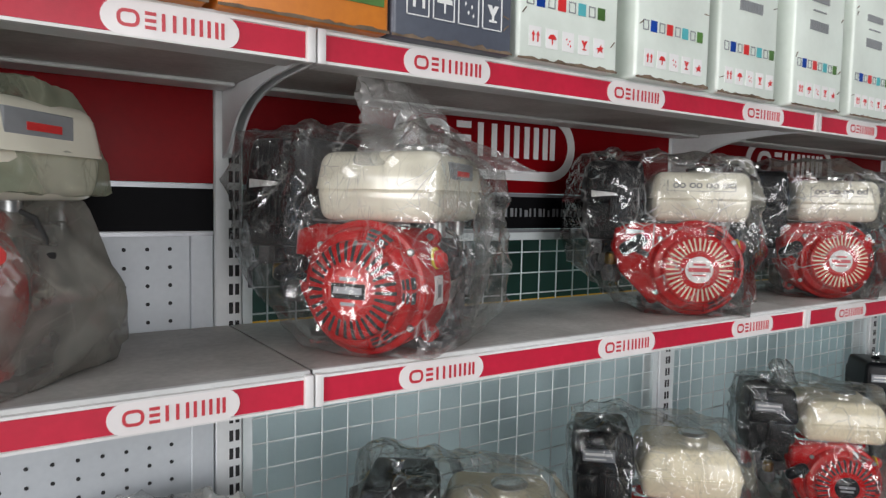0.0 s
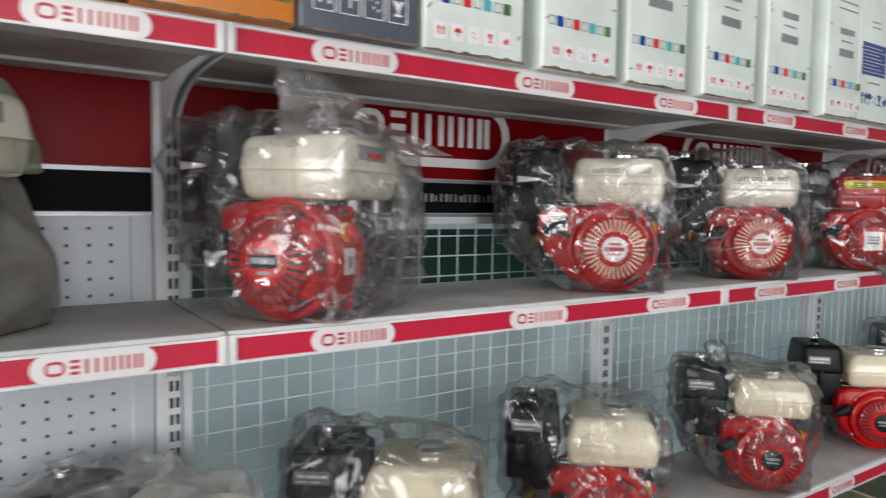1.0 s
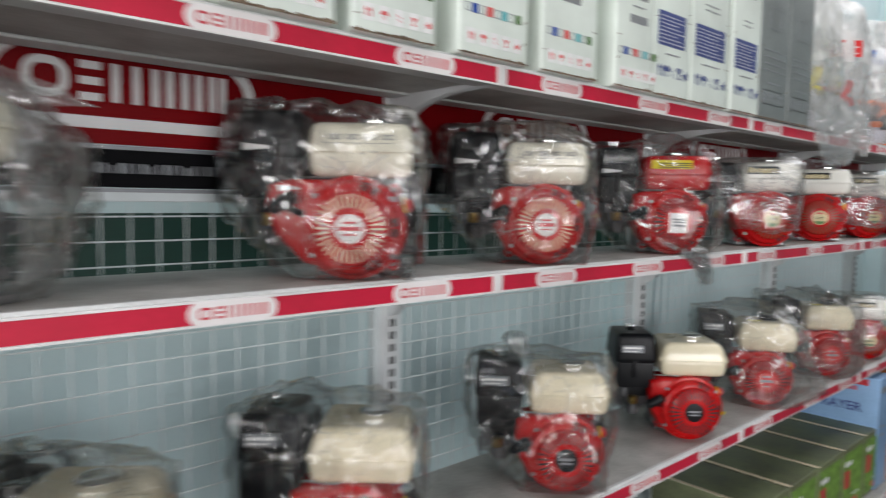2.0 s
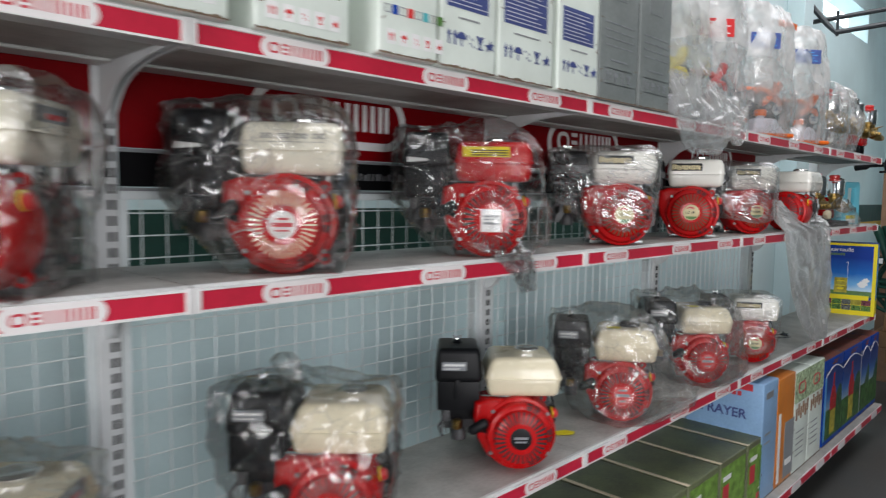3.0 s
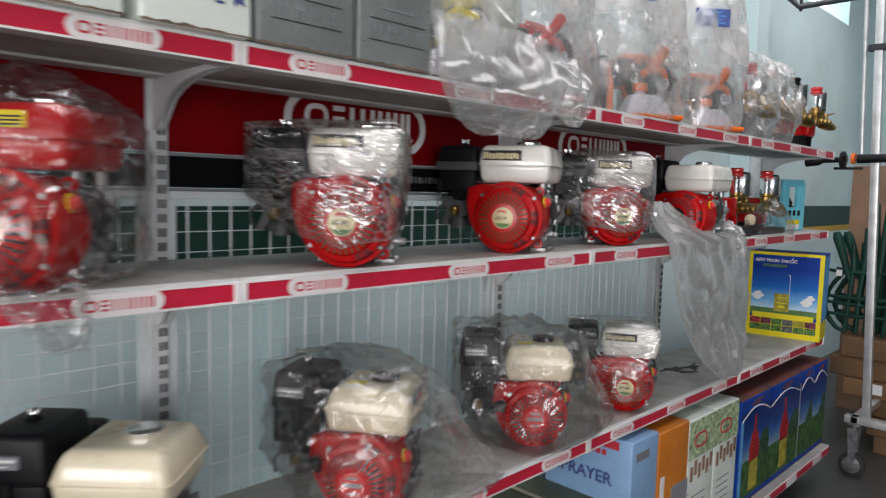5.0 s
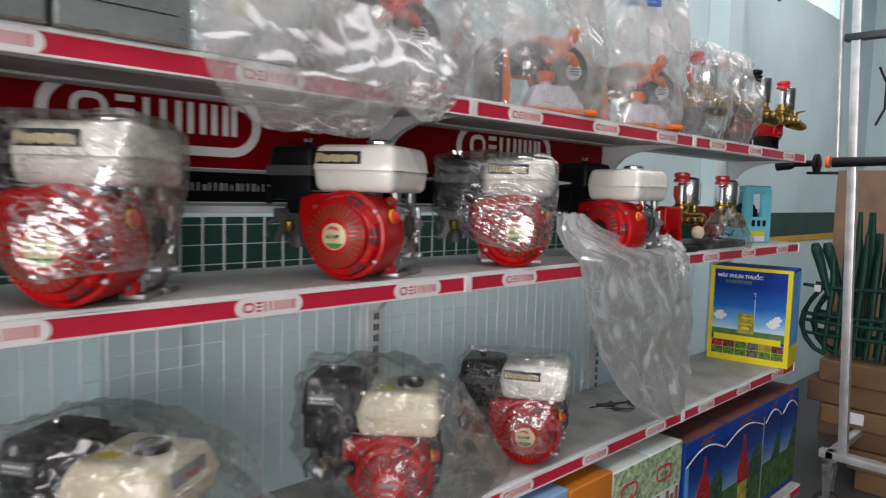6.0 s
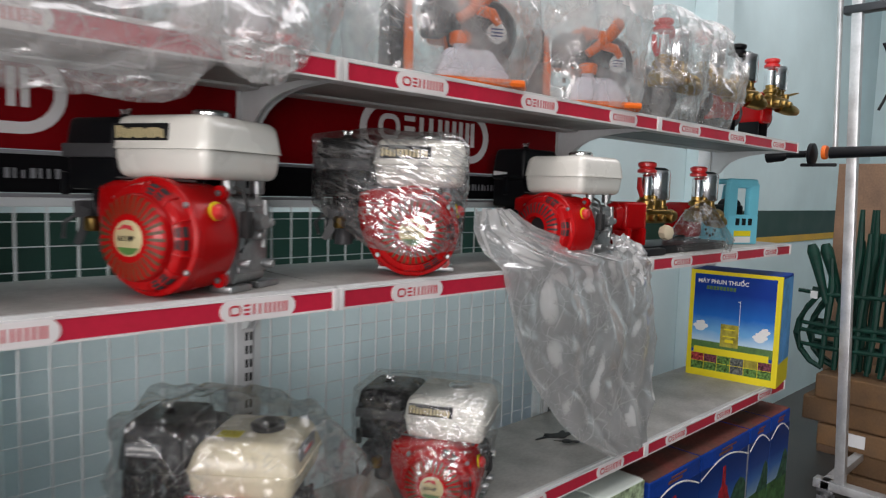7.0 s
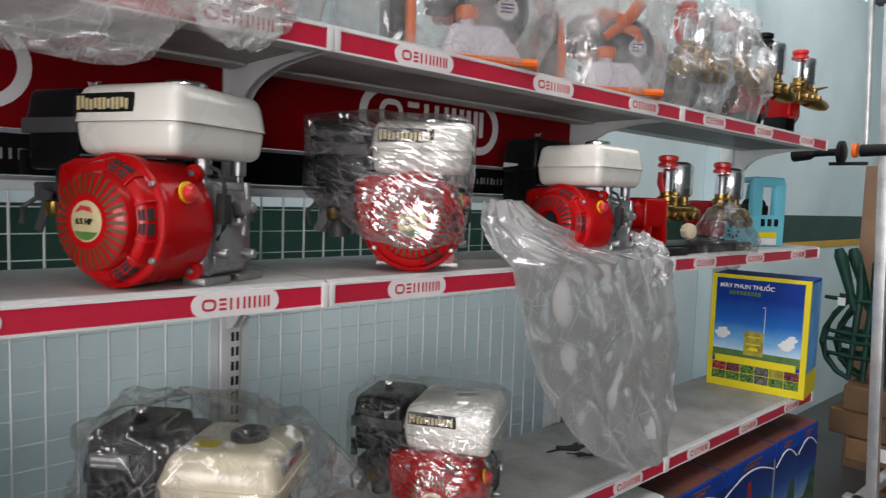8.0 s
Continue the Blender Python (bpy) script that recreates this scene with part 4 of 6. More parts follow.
    part("cylinder", stored("fins", "cylinder", cylinder_fins, M["cast"]), M["cast"], ob, "finned dark metal cylinder")["kind"] = "stuff"
    for u in (-0.06, 0.07):
        for v in (0.085, 0.165):
            part("foot", stored("foot", "foot", lambda: box(-0.022, 0.022, 0, 0.06, 0.0, 0.012, 0.003), M["cast"]), metal, ob, "cast mounting foot").location = (u, v, 0)
    warm = z == LOW and tank == "cream"
    tk = part("fuel_tank", stored(("tank", warm), "fuel_tank", lambda: tank_shell(0.83 if warm else 0.925), M["cream"], 50), M[{"cream": "cream_warm" if warm else "cream", "white": "white_tank", "red": "eng_red"}[tank]], ob, {"cream": "cream enamelled fuel tank", "white": "white enamelled fuel tank", "red": "red enamelled fuel tank"}[tank])
    part("tank_cap", stored("cap", "tank_cap", lambda: lathe([(0.031, 0), (0.033, 0.003), (0.033, 0.013), (0.028, 0.017), (0.02, 0.018)], 28, pose(0.03, 0.11, 0.294)), M["chrome"]), M[cap], tk, "round filler cap")
    if mark == "gold":
        part("tank_label", stored("tl_g", "tank_label", lambda: box(-0.076, 0.034, 0.0075, 0.013, 0.2535, 0.281, 0.001, 1), M["black"]), M["black"], tk, "black and gold name plate").location = (0, -0.0045, 0)
        part("label_print", stored("tl_gb", "label_print", lambda: join(*[box(-0.073 + 0.0085 * k, -0.0672 + 0.0085 * k, 0.0062, 0.01, 0.2572 + 0.002 * (k % 3 == 1), 0.2772 - 0.0035 * (k > 1) - 0.002 * (k % 4 == 3)) for k in range(12)]), M["gold"], 0), M["gold"], tk, "row of gold blocks").location = (0, -0.0045, 0)
    elif mark == "frame":
        part("tank_label", stored("tl_f", "tank_label", lambda: join(box(-0.058, 0.075, 0.0035, 0.012, 0.256, 0.2568), box(-0.058, 0.075, 0.009, 0.012, 0.279, 0.2798), box(-0.0588, -0.058, 0.005, 0.012, 0.256, 0.2798), box(0.075, 0.0758, 0.005, 0.012, 0.256, 0.2798), *[ring_band(-0.042 + 0.033 * k + 0.013 * q, 0.268, 0.012, 0.011, 0.0022, 0.0046, 0.012, 6) for k in range(4) for q in (0, 1)]), M["grey_print"], 0), M["grey_print"], tk, "row of thin grey marks")
    elif mark == "yellow":
        part("tank_label", stored("tl_y", "tank_label", lambda: box(-0.07, 0.05, 0.0075, 0.012, 0.256, 0.282, 0.001, 1), M["yellow"]), M["yellow"], tk, "yellow warning label").location = (0, -0.0045, 0)
        part("label_print", stored("tl_yb", "label_print", lambda: join(*[box(-0.05, 0.045, 0.0065, 0.009, 0.259 + 0.006 * k, 0.262 + 0.006 * k) for k in range(3)]), M["grey_print"], 0), M["black"], tk, "black printed bars").location = (0, -0.0045, 0)
    if mark == "side" and cap == "black":
        part("top_label", stored("tl_t", "top_label", lambda: box(-0.05, -0.005, 0.05, 0.085, 0.2945, 0.2975, 0.001, 1), M["yellow"]), M["yellow"], tk, "small yellow warning label")
    if mark in ("side", "frame"):
        part("side_label", stored("tl_s", "side_label", lambda: box(0.1065, 0.1125, 0.05, 0.15, 0.255, 0.282, 0.001, 1), M["grey_print"]), M["grey_print"], tk, "dark label with a red stripe")
        part("side_stripe", stored("tl_ss", "side_stripe", lambda: box(0.108, 0.1135, 0.08, 0.13, 0.262, 0.270), M["knob"], 0), M["knob"], tk, "red stripe")
    af = part("air_filter", stored(("filter", filt), "air_filter", band_filter_body if filt == "band" else filter_body, M["black"]), M["black"], ob, "black plastic air filter housing")
    part("wing_nut", stored("wing", "wing_nut", lambda: join(lathe([(0.006, 0), (0.006, 0.006), (0.003, 0.012)], 10, pose(-0.163, 0.105, 0.311)), prism([(-0.171, 0.314), (-0.165, 0.313), (-0.168, 0.324), (-0.175, 0.326)], 0.102, 0.108), prism([(-0.155, 0.314), (-0.151, 0.326), (-0.158, 0.324), (-0.161, 0.313)], 0.102, 0.108)), M["chrome"]), M["chrome"], af, "chrome wing nut").location = (0.005, 0, -0.008) if filt == "band" else (-0.003, 0, 0.016)
    if filt == "band":
        part("filter_band", stored("fband", "filter_band", lambda: box(-0.219, -0.097, 0.0205, 0.19, 0.226, 0.25, 0.003), M["grey_plastic"]), M["grey_plastic"], af, "dark grey band")
    else:
        if z == LOW:
            part("filter_label", stored("flabel", "filter_label", lambda: box(-0.208, -0.142, 0.0165, 0.03, 0.262, 0.286, 0.001, 1), M["label_silver"]), M["label_silver"], af, "silver printed plate")
            part("label_print", stored("fprint", "label_print", lambda: join(box(-0.203, -0.147, 0.0155, 0.017, 0.275, 0.2805), box(-0.203, -0.16, 0.0155, 0.017, 0.2665, 0.269)), M["white"], 0), M["white"], af, "white printed bars")
        else:
            part("filter_label", stored("fwedge", "filter_label", lambda: prism([(-0.212, 0.241), (-0.163, 0.2455), (-0.159, 0.248), (-0.163, 0.2505), (-0.212, 0.255)], 0.0165, 0.021), M["white"], 0), M["white"], af, "white wedge-shaped sticker")
    part("carburettor", stored("carb", "carburettor", carb, M["grey_plastic"]), M["grey_plastic"], ob, "dark grey carburettor")
    part("muffler", stored("muf", "muffler", muffler, M["black"]), M["black"], ob, "black muffler box")
    part("recoil_handle", stored("grip", "recoil_handle", lambda: join(tube([(-0.147, -0.018, 0.108), (-0.14, -0.019, 0.112), (-0.105, -0.02, 0.132), (-0.098, -0.02, 0.136)], [0.008, 0.0135, 0.0145, 0.009], 12), tube([(-0.122, -0.019, 0.122), (-0.112, -0.012, 0.112), (-0.09, 0.004, 0.1)], 0.0065, 8)), M["black"], 60), M["black"], ob, "black recoil pull handle").location = (-0.005, 0, 0.022) if wide else (0.045, 0.035, 0.004) if filt == "band" else (0.012, 0, 0.0)
    if filt == "band":
        part("choke_lever", stored("choke", "choke_lever", lambda: prism([(-0.205, 0.075), (-0.19, 0.07), (-0.172, 0.1), (-0.165, 0.135), (-0.185, 0.14), (-0.19, 0.105)], 0.03, 0.034), M["grey_plastic"]), M["grey_plastic"], ob, "grey choke lever", 0)
    part("fuel_cup", stored("cup", "fuel_cup", lambda: lathe([(0.011, 0), (0.014, 0.004), (0.014, 0.022), (0.01, 0.026)], 16, pose(-0.165, 0.036, 0.098)), M["brass"]), M["brass"], ob, "small brass fuel strainer cup")
    if wide:
        part("shroud_sticker", prism([(-0.14, 0.166), (-0.106, 0.1685), (-0.102, 0.171), (-0.106, 0.1735), (-0.14, 0.176)], -0.0006, 0.004), M["white"], ob, "white wedge-shaped sticker", 0)
    part("ignition_lead", stored("lead", "ignition_lead", lambda: join(tube([(0.08, 0.1, 0.185), (0.1, 0.105, 0.175), (0.108, 0.108, 0.155), (0.108, 0.108, 0.09), (0.098, 0.104, 0.07)], 0.0035, 8), box(0.098, 0.116, 0.099, 0.117, 0.095, 0.142, 0.005, 2)), M["rubber"]), M["rubber"], ob, "black ignition lead and connector")
    part("switch_plate", stored("splate", "switch_plate", lambda: lathe([(0.016, 0), (0.016, 0.003)], 20, pose(0.0935, 0.045, 0.142, 0, 80)), M["yellow"]), M["yellow"], ob, "yellow ring behind the switch")
    part("switch_knob", stored("switch", "switch_knob", lambda: lathe([(0.013, 0), (0.014, 0.01), (0.008, 0.016)], 16, pose(0.094, 0.045, 0.14, 0, 80)), M["knob"]), M["knob"], ob, "red stop switch")
    part("linkage", stored("link", "linkage", lambda: join(tube([(-0.1, 0.03, 0.193), (-0.02, 0.02, 0.192), (0.05, 0.05, 0.19)], 0.002, 6), tube([(0.07, 0.11, 0.165), (0.1, 0.12, 0.15), (0.1, 0.14, 0.1)], 0.0025, 6),
                                                            *[lathe([(0.005, 0), (0.005, 0.014), (0.0125, 0.016), (0.0125, 0.042)], 14, pose(u, v, 0.155)) for u, v in ((0.075, 0.1), (0.075, 0.18))]), M["alu"]), M["alu"], ob, "thin steel linkage rods and tank posts")
    return ob


RED_CREAM = "red petrol engine with a cream fuel tank"
MID_ENGINES = [
    dict(x=-0.497, y=0.02, yaw=-40, s=1.12, tank="cream", mark="side", label="cream-tanked petrol engine on the shelf in a milky bag"),
    dict(x=0.065, y=0.03, yaw=-55, tank="cream", badge="red", mark="side", badge_r=0.0315, label="red petrol engine with a cream tank and a red badge"),
    dict(x=0.833, y=0.02, yaw=-42, wide=True, tank="cream", slot="cream", badge_r=0.0275, mark="frame", label="red petrol engine with a cream tank and a round white badge"),
    dict(x=1.385, y=0.016, yaw=-40, tank="cream", slot="cream", badge_r=0.0275, mark="frame", label="red petrol engine with a cream tank and a round white badge"),
    dict(x=1.985, y=0.01, yaw=-44, tank="red", badge="square", mark="yellow", label="all-red petrol engine with a yellow warning label"),
    dict(x=2.642, y=0.008, yaw=-48, s=1.04, tank="white", slot="gold", badge="gold", filt="band", mark="gold", label="stretch-wrapped red petrol engine with a white tank"),
    dict(x=3.225, y=0.05, yaw=-65, s=1.04, tank="white", slot="gold", badge="gold", filt="band", mark="gold", label="unwrapped red petrol engine with a white tank"),
    dict(x=3.8, y=0.008, yaw=-43, s=1.03, tank="white", slot="gold", badge="gold", filt="band", mark="gold", label="stretch-wrapped red petrol engine with a white tank"),
    dict(x=4.285, y=0.06, yaw=-90, tank="white", open_centre=True, filt="plain", label="unwrapped red petrol engine with an open starter hole"),
]
LOW_ENGINES = [
    dict(x=-0.16, y=0.02, yaw=-40, s=1.04, tank="cream", label="red petrol engine in a milky bag on the lower shelf"),
    dict(x=0.305, y=0.0, yaw=-38, s=1.04, tank="cream", badge="black", label=RED_CREAM),
    dict(x=0.83, y=0.01, yaw=-42, s=1.04, tank="cream", badge="black", mark="side", label=RED_CREAM),
    dict(x=1.495, y=0.02, yaw=-45, s=1.04, tank="cream", badge="black", label=RED_CREAM),
    dict(x=2.122, y=0.005, yaw=-45, s=1.04, tank="cream", badge="black", label="unwrapped red petrol engine with a cream tank and a black filter"),
    dict(x=2.69, y=0.02, yaw=-56, s=1.04, tank="cream", badge="red", cap="black", mark="side", filt="plain", label=RED_CREAM),
    dict(x=3.37, y=0.02, yaw=-48, s=1.04, tank="cream", badge="red", cap="black", mark="side", filt="plain", label=RED_CREAM),
    dict(x=3.89, y=0.02, yaw=-58, tank="white", slot="gold", badge="gold", filt="band", mark="gold", label="stretch-wrapped red petrol engine with a white tank"),
]
for e in MID_ENGINES:
    engine(z=MID, **e)
for e in LOW_ENGINES:
    engine(z=LOW, **e)


# ---- plastic bags and stretch wrap ----
def crease(p):
    """Flat facets that meet in sharp folds, about 0 on the mean."""
    d = noise.voronoi(p)[0]
    return 1.2 * d[0] - 0.55


def fold_line(p):
    """Long sharp folds with smooth film between them."""
    a = noise.noise(Vector((p.x + 0.35 * p.z, p.y - 0.25 * p.z, 0.45 * p.z)))
    return max(0.0, 1 - 4.5 * abs(a)) - 0.25


def bag_mesh(hx, hy, profile, seed, nu=84, nv=54, power=3.0, fold=0.03, folds=7, dent=0.09):
    """A limp bag: a rounded box in plan whose size follows profile (height, scale, lean x, lean y), with folds and dents."""
    rng = random.Random(seed)
    ph = [rng.uniform(0, 6.28) for _ in range(6)]
    bm = bmesh.new()
    zs = [p[0] for p in profile]
    rings = []
    for j in range(nv + 1):
        z = zs[0] + (zs[-1] - zs[0]) * j / nv
        sc, ox, oy = (float(np.interp(z, zs, [p[c] for p in profile])) for c in (1, 2, 3))
        ring = []
        for k in range(nu):
            a = 2 * math.pi * k / nu
            c, s = math.cos(a), math.sin(a)
            r = (abs(c / hx) ** power + abs(s / hy) ** power) ** (-1 / power)
            f = fold * (math.sin(folds * a + ph[0] + 6 * z) * 0.5 + math.sin((folds * 2 + 1) * a + ph[1] - 9 * z) * 0.35)
            p = Vector((c * r * 9, s * r * 9, z * 9 + seed * 7.3))
            f += 0.16 * noise.noise(p * 0.8) + dent * fold_line(p * 0.7) + 0.55 * dent * fold_line(p * 1.5 + Vector((5, 1, 2))) + 0.25 * dent * crease(p * 1.2)
            f *= min(1.0, 0.25 + 4 * (z - zs[0]))
            rr = r * sc * (1 + f)
            ring.append(bm.verts.new((c * rr + ox, s * rr + oy, z + 0.012 * noise.noise(p * 1.3) * min(1, 12 * (z - zs[0])))))
        rings.append(ring)
    for a, b in zip(rings, rings[1:]):
        for k in range(nu):
            bm.faces.new((a[k], a[(k + 1) % nu], b[(k + 1) % nu], b[k]))
    bm.faces.new(rings[-1])
    return bm


ROUND = [(0.0, 0.80, 0, 0), (0.05, 0.9, 0, 0), (0.16, 0.98, 0, 0), (0.27, 1.04, 0, 0), (0.31, 1.0, 0, 0), (0.345, 0.8, 0, 0), (0.365, 0.5, 0, 0), (0.375, 0.12, 0, 0)]
CORNERS = [(x, y, z) for x in (-0.228, -0.1) for y in (0.014, 0.196) for z in (0.15, 0.322)] + [(x, y, z) for x in (-0.092, 0.116) for y in (0.0, 0.21) for z in (0.2, 0.285)]
CORNERS += [(x, y, 0.312) for x in (-0.07, 0.09) for y in (0.03, 0.18)] + [(0.1 * math.cos(a), y, AX + 0.1 * math.sin(a)) for a in (2 * math.pi * k / 20 for k in range(20)) for y in (-0.012, 0.1)]
CORNERS += [(0.05 * math.cos(a), -0.05, AX + 0.05 * math.sin(a)) for a in (2 * math.pi * k / 12 for k in range(12))]
FOOT = [(x, y, 0.001) for x in (-0.1, 0.1) for y in (0.0, 0.24)] + [(-0.13, 0.15, 0.001)]


def hull_film(points, seed, grow, crumple, cell=0.0095):
    """Film drawn over the outermost points, with sharp creases and dents."""
    bm = bmesh.new()
    mid = Vector((-0.05, 0.1, 0.14))
    for p in points:
        v = Vector(p)
        out = (v - mid).normalized() * grow
        bm.verts.new((v.x + out.x, v.y + out.y, max(0.0015, v.z + out.z)))
    r = bmesh.ops.convex_hull(bm, input=bm.verts[:])
    bmesh.ops.delete(bm, geom=[v for v in r["geom_interior"] if isinstance(v, bmesh.types.BMVert)], context="VERTS")
    bmesh.ops.triangulate(bm, faces=bm.faces[:])
    for _ in range(7):
        far = [e for e in bm.edges if e.calc_length() > cell * 1.6]
        if not far:
            break
        bmesh.ops.subdivide_edges(bm, edges=far, cuts=1, use_grid_fill=False)
        bmesh.ops.triangulate(bm, faces=[f for f in bm.faces if len(f.verts) > 3])
    bmesh.ops.smooth_vert(bm, verts=bm.verts[:], factor=0.5, use_axis_x=True, use_axis_y=True, use_axis_z=True)
    bm.normal_update()
    shift = Vector((seed * 3.1, seed * 1.7, 0))
    for v in bm.verts:
        p = v.co * 8 + shift
        d = 0.75 * fold_line(p * 0.9) + 0.45 * fold_line(Vector((p.z, p.x, p.y)) * 1.7) + 0.35 * crease(p * 1.1) + 0.7 * noise.noise(p * 0.7)
        v.co += v.normal * crumple * d * (1 if v.co.z > 0.03 else 0.3)
        v.co.z = max(0.0012, v.co.z)
    return bm


def tuft(x, y, z, lean, w, h, seed):
    """The gathered, flaring neck of a bag."""
    b = bag_mesh(w, w * 0.5, [(0, 0.95, 0, 0), (h * 0.2, 0.62, lean * 0.2, 0), (h * 0.5, 0.55, lean * 0.6, 0), (h * 0.8, 0.62, lean, 0), (h, 0.35, lean * 1.2, 0)], seed, nu=56, nv=34, power=2, fold=0.35, folds=4, dent=0.35)
    return place(b, Matrix.Translation((x, y, z)))


def bag(e, z, seed, grow=0.013, crumple=0.02, extra=(), tufts=(), film_name="bag", label="clear plastic bag over a petrol engine", only=lambda h: True):
    m = pose(e["x"], e["y"], z, 0, 0, e["yaw"]) @ Matrix.Scale(e.get("s", 1.0), 4) @ Matrix.Translation((0, 0.044, 0))
    ob = solid("plastic_bag", hull_film([p for p in CORNERS + FOOT if only(p[2])] + list(extra), seed, grow, crumple), M[film_name], label, "plastic bag", group="engine bags", smooth=38, m=m)
    for t in tufts:
        part("gathered_neck", tuft(*t), M["bag_flap"], ob, "gathered neck of the bag", 38)
    return ob


def loose_end(name, bm, ob, label, film_name="bag_flap"):
    """A part of a bag that is laid out in the room's own measure."""
    pt = part(name, bm, M[film_name], ob, label)
    pt.matrix_parent_inverse = ob.matrix_world.inverted()


SKIRT = [(0.13, 0.03, 0.002), (0.29, 0.32, 0.002), (0.26, 0.22, 0.01), (-0.01, -0.07, 0.002)]
BAG_NIL = bag(MID_ENGINES[0], MID, 3, grow=0.003, crumple=0.013, film_name="bag_brown", only=lambda h: h < 0.2, extra=[(0.09, 0.2, 0.195), (0.135, 0.2, 0.1), (0.125, 0.06, 0.09), (0.12, 0.2, 0.03)], label="milky plastic bag draped over an engine")
part("tank_film", hull_film([(x - 0.022 if x > 0.1 and h > 0.25 else x, y, h) for x, y, h in CORNERS if h in (0.2, 0.285, 0.312)], 7, 0.003, 0.006), M["bag_tight"], BAG_NIL, "film drawn tight over the tank", 38)
BAG_ONE = bag(MID_ENGINES[1], MID, 5, film_name="bag_skirt", extra=[(0.14, 0.2, 0.26), (0.15, 0.2, 0.1), (0.05, 0.42, 0.235), (0.04, 0.4, 0.12)],)
part("folded_side", hull_film([(0.13, 0.18, 0.25), (0.135, 0.18, 0.1), (0.055, 0.4, 0.225), (0.045, 0.38, 0.12), (0.1, 0.2, 0.275), (0.1, 0.2, 0.02), (0.05, 0.34, 0.03)], 6, 0.002, 0.012), M["bag_neck"], BAG_ONE, "folded spare film at the bag's side", 38)
bag(MID_ENGINES[2], MID, 8, film_name="bag_flap", extra=[(-0.265, 0.05, 0.27), (-0.26, 0.05, 0.12)], tufts=[(-0.17, 0.1, 0.295, -0.01, 0.04, 0.045, 42)])
bag(MID_ENGINES[3], MID, 11, film_name="bag_flap", extra=[(-0.06, 0.1, 0.34)])
BAG_FOUR = bag(MID_ENGINES[4], MID, 14, grow=0.016, extra=[(0.14, 0.18, 0.28), (0.16, 0.14, 0.06), (-0.03, 0.1, 0.34)])
bag(LOW_ENGINES[0], LOW, 21, film_name="bag_milky")
bag(LOW_ENGINES[1], LOW, 24, film_name="bag_flap", extra=[(-0.02, 0.12, 0.34)])
bag(LOW_ENGINES[2], LOW, 27, extra=[(-0.02, 0.12, 0.335)])
bag(LOW_ENGINES[3], LOW, 30, tufts=[(-0.1, 0.13, 0.3, -0.02, 0.05, 0.08, 43)])
bag(LOW_ENGINES[5], LOW, 33, grow=0.016, film_name="bag_skirt", extra=SKIRT + [(-0.04, 0.1, 0.36), (0.08, 0.16, 0.34)])
bag(LOW_ENGINES[6], LOW, 36, grow=0.016, film_name="bag_skirt", extra=SKIRT + [(-0.04, 0.1, 0.35), (0.15, 0.15, 0.3)])


for e, z, k, film_name in ((MID_ENGINES[5], MID, 1, "wrap"), (MID_ENGINES[7], MID, 2, "wrap"), (LOW_ENGINES[7], LOW, 3, "wrap_thin")):
    solid("stretch_wrap", hull_film([(max(p[0], -0.222), p[1], min(p[2], 0.3) if p[0] < -0.095 else p[2]) for p in CORNERS if p[2] > 0.045] + [(x, 0.2, 0.05) for x in (-0.08, 0.09)], k, 0.005, 0.0045), M[film_name], "glossy stretch film wrapped tightly round an engine", "stretch wrap", group="stretch wraps", smooth=35,
          m=pose(e["x"], e["y"], z, 0, 0, e["yaw"]) @ Matrix.Scale(e.get("s", 1.0), 4) @ Matrix.Translation((0, 0.044, 0.0)))


def sheet_mesh(path, widths, centres, seed, nu=48, nv=90, depth=0.03, folds=5, lumps=1.0):
    """Two limp layers of film that follow a path of (y, z), each as wide as told at that point."""
    bm = bmesh.new()
    rng = random.Random(seed)
    ph = [rng.uniform(0, 6.28) for _ in range(4)]
    s = np.linspace(0, 1, len(path))
    for layer in (0, 1):
        grid = []
        for j in range(nv + 1):
            v = j / nv
            y, z = (float(np.interp(v, s, [p[c] for p in path])) for c in (0, 1))
            w, cx = float(np.interp(v, s, widths)), float(np.interp(v, s, centres))
            row = []
            for i in range(nu + 1):
                u = i / nu - 0.5
                puff = math.sqrt(max(0, 1 - (2 * u) ** 2))
                p = Vector((u * 2.6, v * 3.0, seed + layer * 3.7))
                q = Vector((p.x + 0.8 * p.y, p.y * 0.5, p.z))
                ripple = 0.3 * math.sin(folds * 6.28 * u + ph[0] + 5 * v + 4 * noise.noise(p)) + 0.7 * lumps * noise.noise(q * 1.4) + 0.6 * lumps * fold_line(q * 1.1) + 0.4 * fold_line(Vector((p.y, p.x, p.z)) * 1.9) + 0.25 * crease(p * 2.4)
                off = depth * (ripple * 0.6 + (0.5 if layer else -0.5) * puff)
                row.append(bm.verts.new((cx + w * u + 0.012 * noise.noise(p * 3), y - math.hypot(off, 0.3 * depth) - 0.002 if layer == 0 else y - 0.15 * math.hypot(off, 0.3 * depth), z + 0.01 * noise.noise(p * 2))))
            grid.append(row)
        for a, b in zip(grid, grid[1:]):
            for i in range(nu):
                bm.faces.new((a[i], a[i + 1], b[i + 1], b[i]))
    return bm


